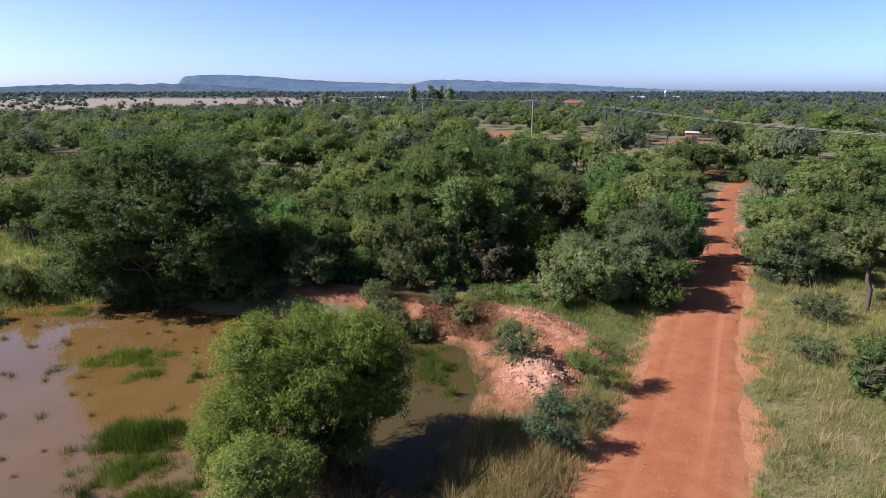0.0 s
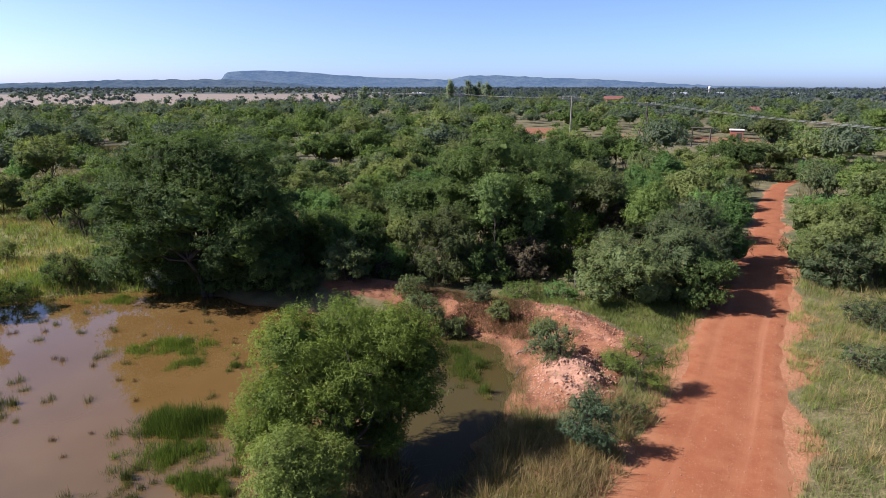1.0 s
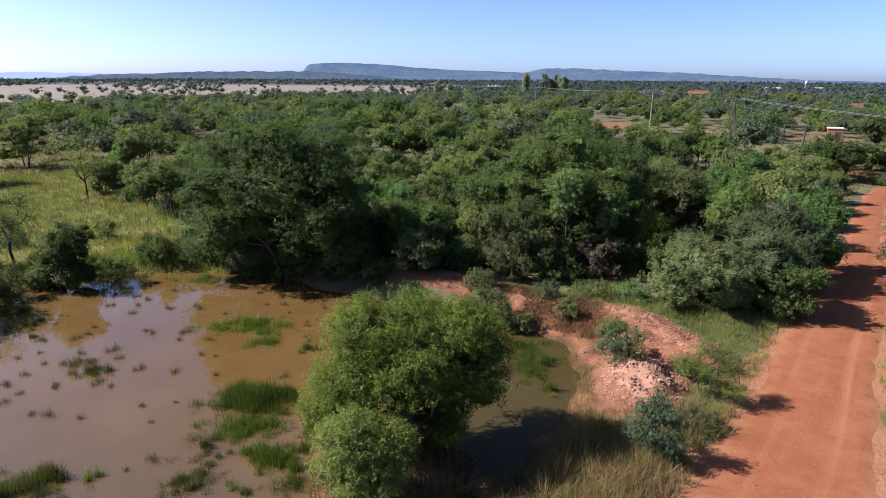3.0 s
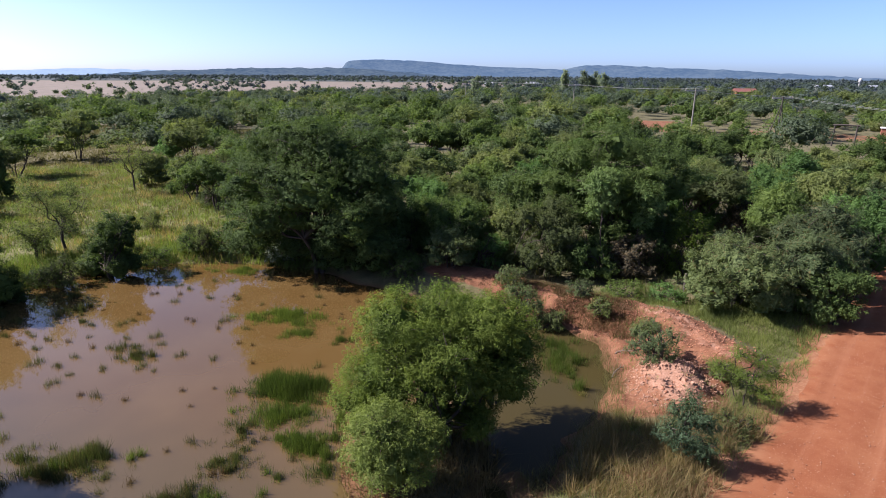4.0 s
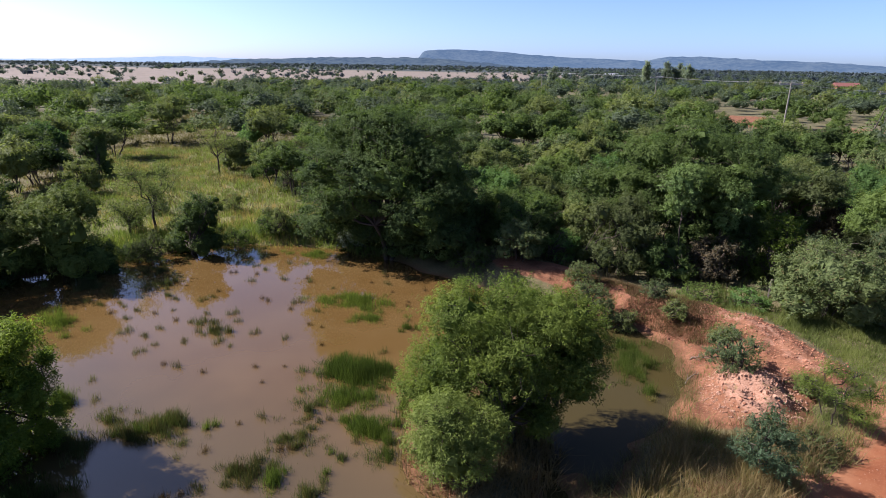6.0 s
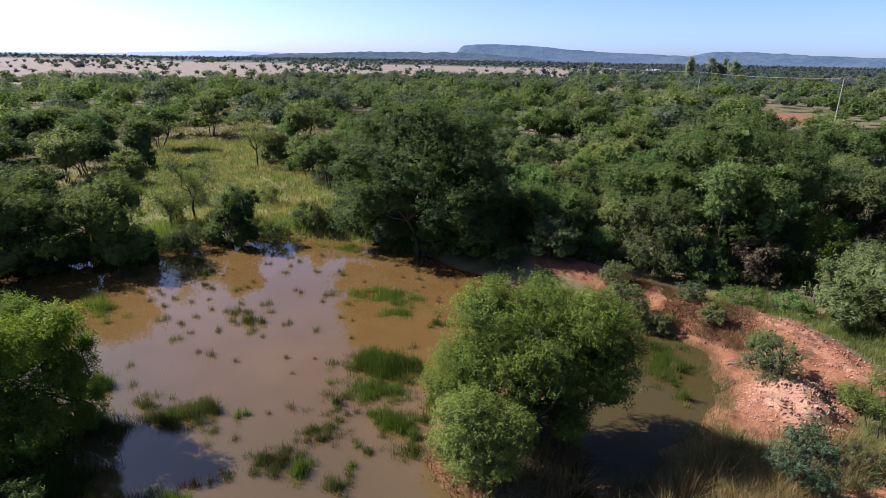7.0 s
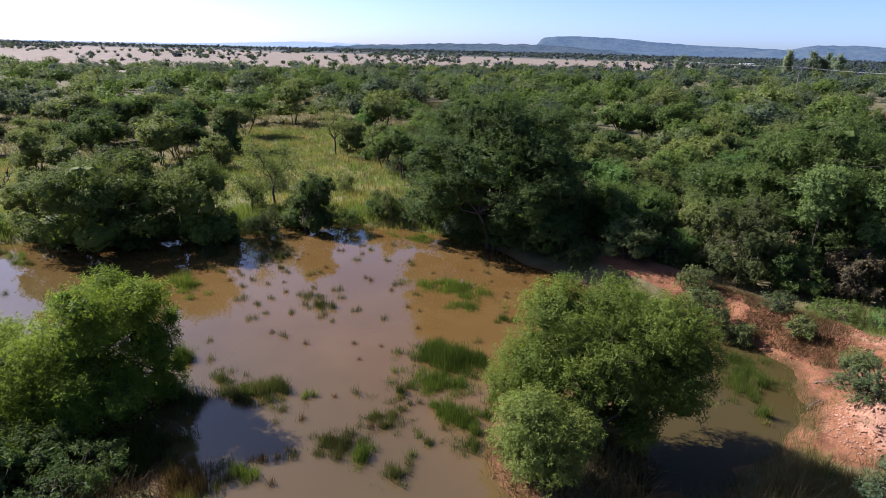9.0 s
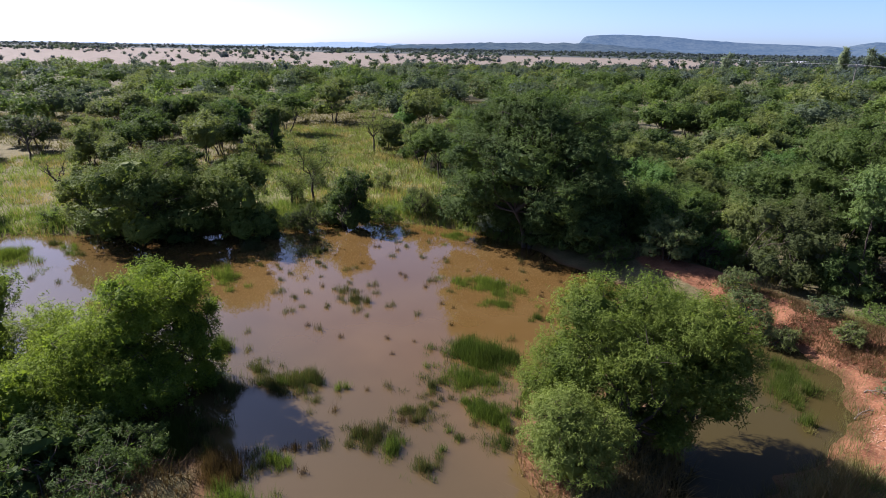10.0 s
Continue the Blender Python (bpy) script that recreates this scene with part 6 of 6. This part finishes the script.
tet = unit(rng.normal(size=(n, 4, 3)) * 0.4 + np.array([[1, 0, -0.3], [-0.5, 0.9, -0.3], [-0.5, -0.9, -0.3], [0, 0, 1.0]])) * size * np.array([1, 1, 0.8])
gvv = (c[:, None] + tet).reshape(-1, 3)
gff = (np.arange(n)[:, None, None] * 4 + np.array([[0, 1, 2], [0, 3, 1], [1, 3, 2], [2, 3, 0]])[None]).reshape(-1, 3)
tagged(new("rubble", mesh_of("rubble", gvv, gff[:8004], STONE)), "loose pinkish rubble on the soil mound", "rubble", kind="stuff")
tagged(new("soil_clods", mesh_of("soil_clods", gvv, gff[8004:], REDSTONE)), "loose red clods along the soil ridge", "clods", kind="stuff")


rng = np.random.default_rng(12)
n = 2400
RL = np.array(ROADLINE)
py0 = 8.0 + 22.0 * rng.uniform(size=n) ** 1.2
px0 = np.interp(py0, RL[:, 1], RL[:, 0]) + rng.normal(size=n) * 1.25
c = np.stack([px0, py0, np.full(n, 0.378)], 1)
size = (np.abs(rng.normal(size=n)) * 0.010 + 0.008)[:, None, None]
tet = unit(rng.normal(size=(n, 4, 3)) * 0.4 + np.array([[1, 0, -0.3], [-0.5, 0.9, -0.3], [-0.5, -0.9, -0.3], [0, 0, 1.0]])) * size * np.array([1, 1, 0.8])
pff = (np.arange(n)[:, None, None] * 4 + np.array([[0, 1, 2], [0, 3, 1], [1, 3, 2], [2, 3, 0]])[None]).reshape(-1, 3)
tagged(new("pebbles", mesh_of("pebbles", (c[:, None] + tet).reshape(-1, 3), pff, STONE)), "small pale pebbles strewn on the dirt track", "pebbles", kind="stuff")


# ------------------------------------------------------------------ power line
def power_pole(at, high, mat, label, arm_turn, stays=0):
    root = tagged(new("power_pole"), label, "power pole", "poles of the power line")
    root.matrix_basis = pose(at[0], at[1], level(*at), 0, 0, arm_turn)
    v, f = tubes([[((0, 0, -0.5), 0.13), ((0, 0, high * 0.5), 0.11), ((0, 0, high), 0.085)]], 10)
    child("pole", mesh_of("pole", v, f, mat, True), root)
    bm = bmesh.new()
    box(bm, (3.0, 0.16, 0.22), (0, 0.12, high - 0.25), 0, 0.015)
    arm = part("crossarm", bm, PALEWOOD, root, "bleached timber crossarm")
    for x in (-1.4, 0.0, 1.4):
        v, f = tubes([[((x, 0.12, high - 0.18), 0.03), ((x, 0.12, high - 0.08), 0.055), ((x, 0.12, high - 0.02), 0.03), ((x, 0.12, high + 0.06), 0.05), ((x, 0.12, high + 0.1), 0.02)]], 8)
        child("insulator", mesh_of("insulator", v, f, INSULATOR, True), arm, "brown porcelain insulator")
    for s in range(stays):
        a = s * 2.4 + 0.6
        v, f = tubes([[((0, 0, high * 0.86), 0.07), ((math.cos(a) * 1.5, math.sin(a) * 1.5, 0), 0.10)]], 8)
        child("strut", mesh_of("strut", v, f, mat, True), root)
    return root


LINE = [(-50.0, 232.0, 8.2), (-5.0, 148.0, 8.0), (14.6, 96.0, 8.1), (28.0, 101.2, 7.1), (25.5, -8.0, 8.0)]
for k, (x, y, h) in enumerate(LINE):
    nx, ny, _ = LINE[min(k + 1, 4)]
    px, py, _ = LINE[max(k - 1, 0)]
    turn = 6 if k in (2, 3) else math.degrees(math.atan2(ny - py, nx - px)) + 90
    power_pole((x, y), h, DARKPOLE if k == 3 else POLEWOOD, "tarred strutted wooden power pole" if k == 3 else "weathered grey wooden power pole with a crossarm", turn, 2 if k == 3 else 0)
for k in range(len(LINE) - 1):
    a, b = np.array(LINE[k]), np.array(LINE[k + 1])
    d = (b - a)[:2] / np.linalg.norm((b - a)[:2])
    for off in (-0.5, 0.5):
        s = np.array([-d[1], d[0], 0]) * off
        pts = []
        for q in range(15):
            t = q / 14
            p = a + (b - a) * t + s
            p[2] += 0.45 - 4 * (0.35 if k < 3 else 0.7) * t * (1 - t)
            pts.append((p, 0.011))
        v, f = tubes([pts], 4)
        tagged(new("power_wire", mesh_of("power_wire", v, f, WIRE, True)), "thin sagging aluminium power wire between poles", "power line", "wires of the power line")


# ------------------------------------------------------------------ small buildings, vehicles and posts
def post(at, high, r, mat, label, lean=0.0):
    v, f = tubes([[((0, 0, -0.3), r * 1.1), ((lean * 0.5, 0, high * 0.5), r), ((lean, 0, high), r * 0.9), ((lean, 0, high + 0.01), 0.005)]], 8)
    ob = tagged(new("post", mesh_of("post", v, f, mat, True)), label, "post")
    ob.matrix_basis = pose(at[0], at[1], level(*at))


post((-46.3, 32.2), 2.7, 0.14, POLEWOOD, "weathered grey wooden post in the meadow", -0.15)
post((4.8, 27.3), 0.9, 0.07, DARKPOLE, "short dark wooden post in grass")


def house(at, size, wall_h, turn, wall_mat, roof_mat, label, pitch=0.22):
    L, W = size
    root = tagged(new("house"), label, "house")
    root.matrix_basis = pose(at[0], at[1], 0.3, 0, 0, turn)
    part("wall", box(bmesh.new(), (L, W, wall_h), (0, 0, wall_h / 2)), wall_mat, root)
    bm = bmesh.new()
    e, r = 0.35, W * pitch
    vs = [bm.verts.new(p) for p in ((-L / 2 - e, -W / 2 - e, wall_h), (L / 2 + e, -W / 2 - e, wall_h), (L / 2 + e, W / 2 + e, wall_h), (-L / 2 - e, W / 2 + e, wall_h),
                                    (-L / 2 - e, 0, wall_h + r), (L / 2 + e, 0, wall_h + r))]
    for q in ((0, 1, 5, 4), (2, 3, 4, 5), (0, 4, 3), (1, 2, 5), (3, 2, 1, 0)):
        bm.faces.new([vs[i] for i in q])
    part("roof", bm, roof_mat, root)
    for x in (-L * 0.28, L * 0.28):
        sash = part("window", box(bmesh.new(), (1.36, 0.10, 1.26), (x, -W / 2 - 0.03, wall_h * 0.58), 0, 0.02), WHITEWALL, root)
        for dx in (-0.31, 0.31):
            part("pane", box(bmesh.new(), (0.56, 0.03, 1.1), (x + dx, -W / 2 - 0.085, wall_h * 0.58)), DARKGLASS, sash, "dark glass pane")
    leaf = part("door", box(bmesh.new(), (0.9, 0.08, 2.0), (0, -W / 2 - 0.03, 1.0), 0, 0.01), DARKPOLE, root)
    part("handle", box(bmesh.new(), (0.12, 0.05, 0.03), (0.34, -W / 2 - 0.09, 1.02)), WIRE, leaf, "metal door handle")
    return root


house((80, 362), (11, 8), 2.8, 10, BRICK, REDROOF, "low brick house with a red roof among trees")
house((90, 196), (9, 6), 2.4, 25, BRICK, REDROOF, "low red brick building among trees")
house((210, 640), (15, 9), 2.5, 20, WHITEWALL, GREYROOF, "pale house with a grey sheet roof")
house((225, 700), (12, 8), 2.5, -15, WHITEWALL, GREYROOF, "pale house with a grey sheet roof")
house((275, 700), (14, 8), 2.5, 35, WHITEWALL, GREYROOF, "pale house with a grey sheet roof")
house((330, 660), (18, 9), 2.5, 5, WHITEWALL, GREYROOF, "long pale house with a grey sheet roof")
house((390, 680), (18, 9), 2.5, 10, WHITEWALL, GREYROOF, "long pale house with a grey sheet roof")
house((420, 640), (14, 9), 2.5, -10, WHITEWALL, REDROOF, "pale house with a red roof")
house((-70, 690), (16, 9), 2.5, 10, WHITEWALL, GREYROOF, "pale farm building at the field's edge")
house((-110, 640), (12, 8), 2.5, -10, WHITEWALL, GREYROOF, "pale farm building at the field's edge")

tower = tagged(new("water_tower"), "slim white water tower above distant trees", "water tower")
tower.matrix_basis = Matrix.LocRotScale((245, 655, 0.3), Euler((0, 0, 0)), (0.6, 0.6, 0.92))
v, f = tubes([[((0, 0, 0), 1.7), ((0, 0, 8.0), 1.5), ((0, 0, 8.1), 2.4), ((0, 0, 11.2), 2.4), ((0, 0, 11.9), 0.3)]], 16)
child("shaft", mesh_of("shaft", v, f, WHITEWALL, True), tower)

gate = tagged(new("brick_gatehouse"), "small red brick gatehouse with a pale flat roof", "gatehouse")
gate.matrix_basis = pose(45.7, 107.4, 0.3, 0, 0, -20)
part("wall", box(bmesh.new(), (2.1, 1.7, 2.3), (0, 0, 1.15), 0, 0.02), BRICK, gate)
part("roof", box(bmesh.new(), (2.4, 2.0, 0.2), (0, 0, 2.40), 0, 0.03), WHITEWALL, gate)
part("door", box(bmesh.new(), (0.8, 0.06, 1.9), (0.4, -0.87, 0.96)), DARKPOLE, gate)

frame_gate = tagged(new("gate_frame"), "rough wooden gate frame of two posts and a beam", "gate")
frame_gate.matrix_basis = pose(36.5, 99.0, 0.3, 0, 0, -15)
for x in (-1.4, 1.4):
    v, f = tubes([[((x, 0, -0.3), 0.13), ((x, 0, 3.2), 0.11)]], 8)
    child("post", mesh_of("post", v, f, DARKPOLE, True), frame_gate)
v, f = tubes([[((-1.7, 0, 3.2), 0.11), ((0, 0.02, 3.26), 0.12), ((1.7, 0, 3.2), 0.10)]], 8)
child("beam", mesh_of("beam", v, f, DARKPOLE, True), frame_gate)


def pickup(at, turn):
    root = tagged(new("pickup_truck"), "parked white pickup truck among bushes", "pickup truck")
    root.matrix_basis = pose(at[0], at[1], 0.3, 0, 0, turn)
    part("body", box(bmesh.new(), (4.8, 1.75, 0.62), (0, 0, 0.72), 0, 0.10), WHITECAR, root)
    bm = bmesh.new()
    made = bmesh.ops.create_cube(bm, size=1.0, matrix=Matrix.Translation((-0.1, 0, 1.33)) @ Matrix.Diagonal((1.9, 1.6, 0.62, 1)))
    for vtx in made["verts"]:
        if vtx.co.z > 1.4:
            vtx.co.x = -0.1 + (vtx.co.x + 0.1) * 0.72
            vtx.co.y *= 0.86
    part("cab", bm, WHITECAR, root)
    for y in (-0.78, 0.78):
        part("window", box(bmesh.new(), (1.3, 0.06, 0.36), (-0.1, y, 1.36)), DARKGLASS, root)
        for x in (-1.5, 1.5):
            wv, wf = tubes([[((x, y * 1.12 - 0.09, 0.34), 0.05), ((x, y * 1.12 - 0.09, 0.34), 0.34), ((x, y * 1.12 + 0.09, 0.34), 0.34), ((x, y * 1.12 + 0.091, 0.34), 0.05)]], 14)
            child("wheel", mesh_of("wheel", wv, wf, RUBBER, True), root)
    return root


pickup((89, 205), 15)
pickup((83.5, 206), -10)

# tall gum trees over the bush
for k, (x, y, w, h) in enumerate([(-14.1, 300, 4.2, 13.2), (-5.8, 300, 4.6, 13.4), (-1.4, 302, 4.0, 12.2), (4.2, 296, 4.6, 12.0), (-58.8, 297, 5.0, 10.8), (1.5, 310, 3.6, 11.0)]):
    rng = np.random.default_rng(140 + k)
    lobes = [(rng.normal() * 0.7, rng.normal() * 0.7, h * q, w * s, w * s, h * 0.13) for q, s in ((0.35, 0.40), (0.5, 0.48), (0.62, 0.46), (0.74, 0.40), (0.88, 0.26))]
    plant("gum_tree", 140 + k, (x, y), lobes, 230, 9, (0.5, 0.26), 0.8, GUM, "tall slender gum tree above the bush", "tree", 0.25, 1, 0.4, 20, 0.45, 1.0, group="gum trees")
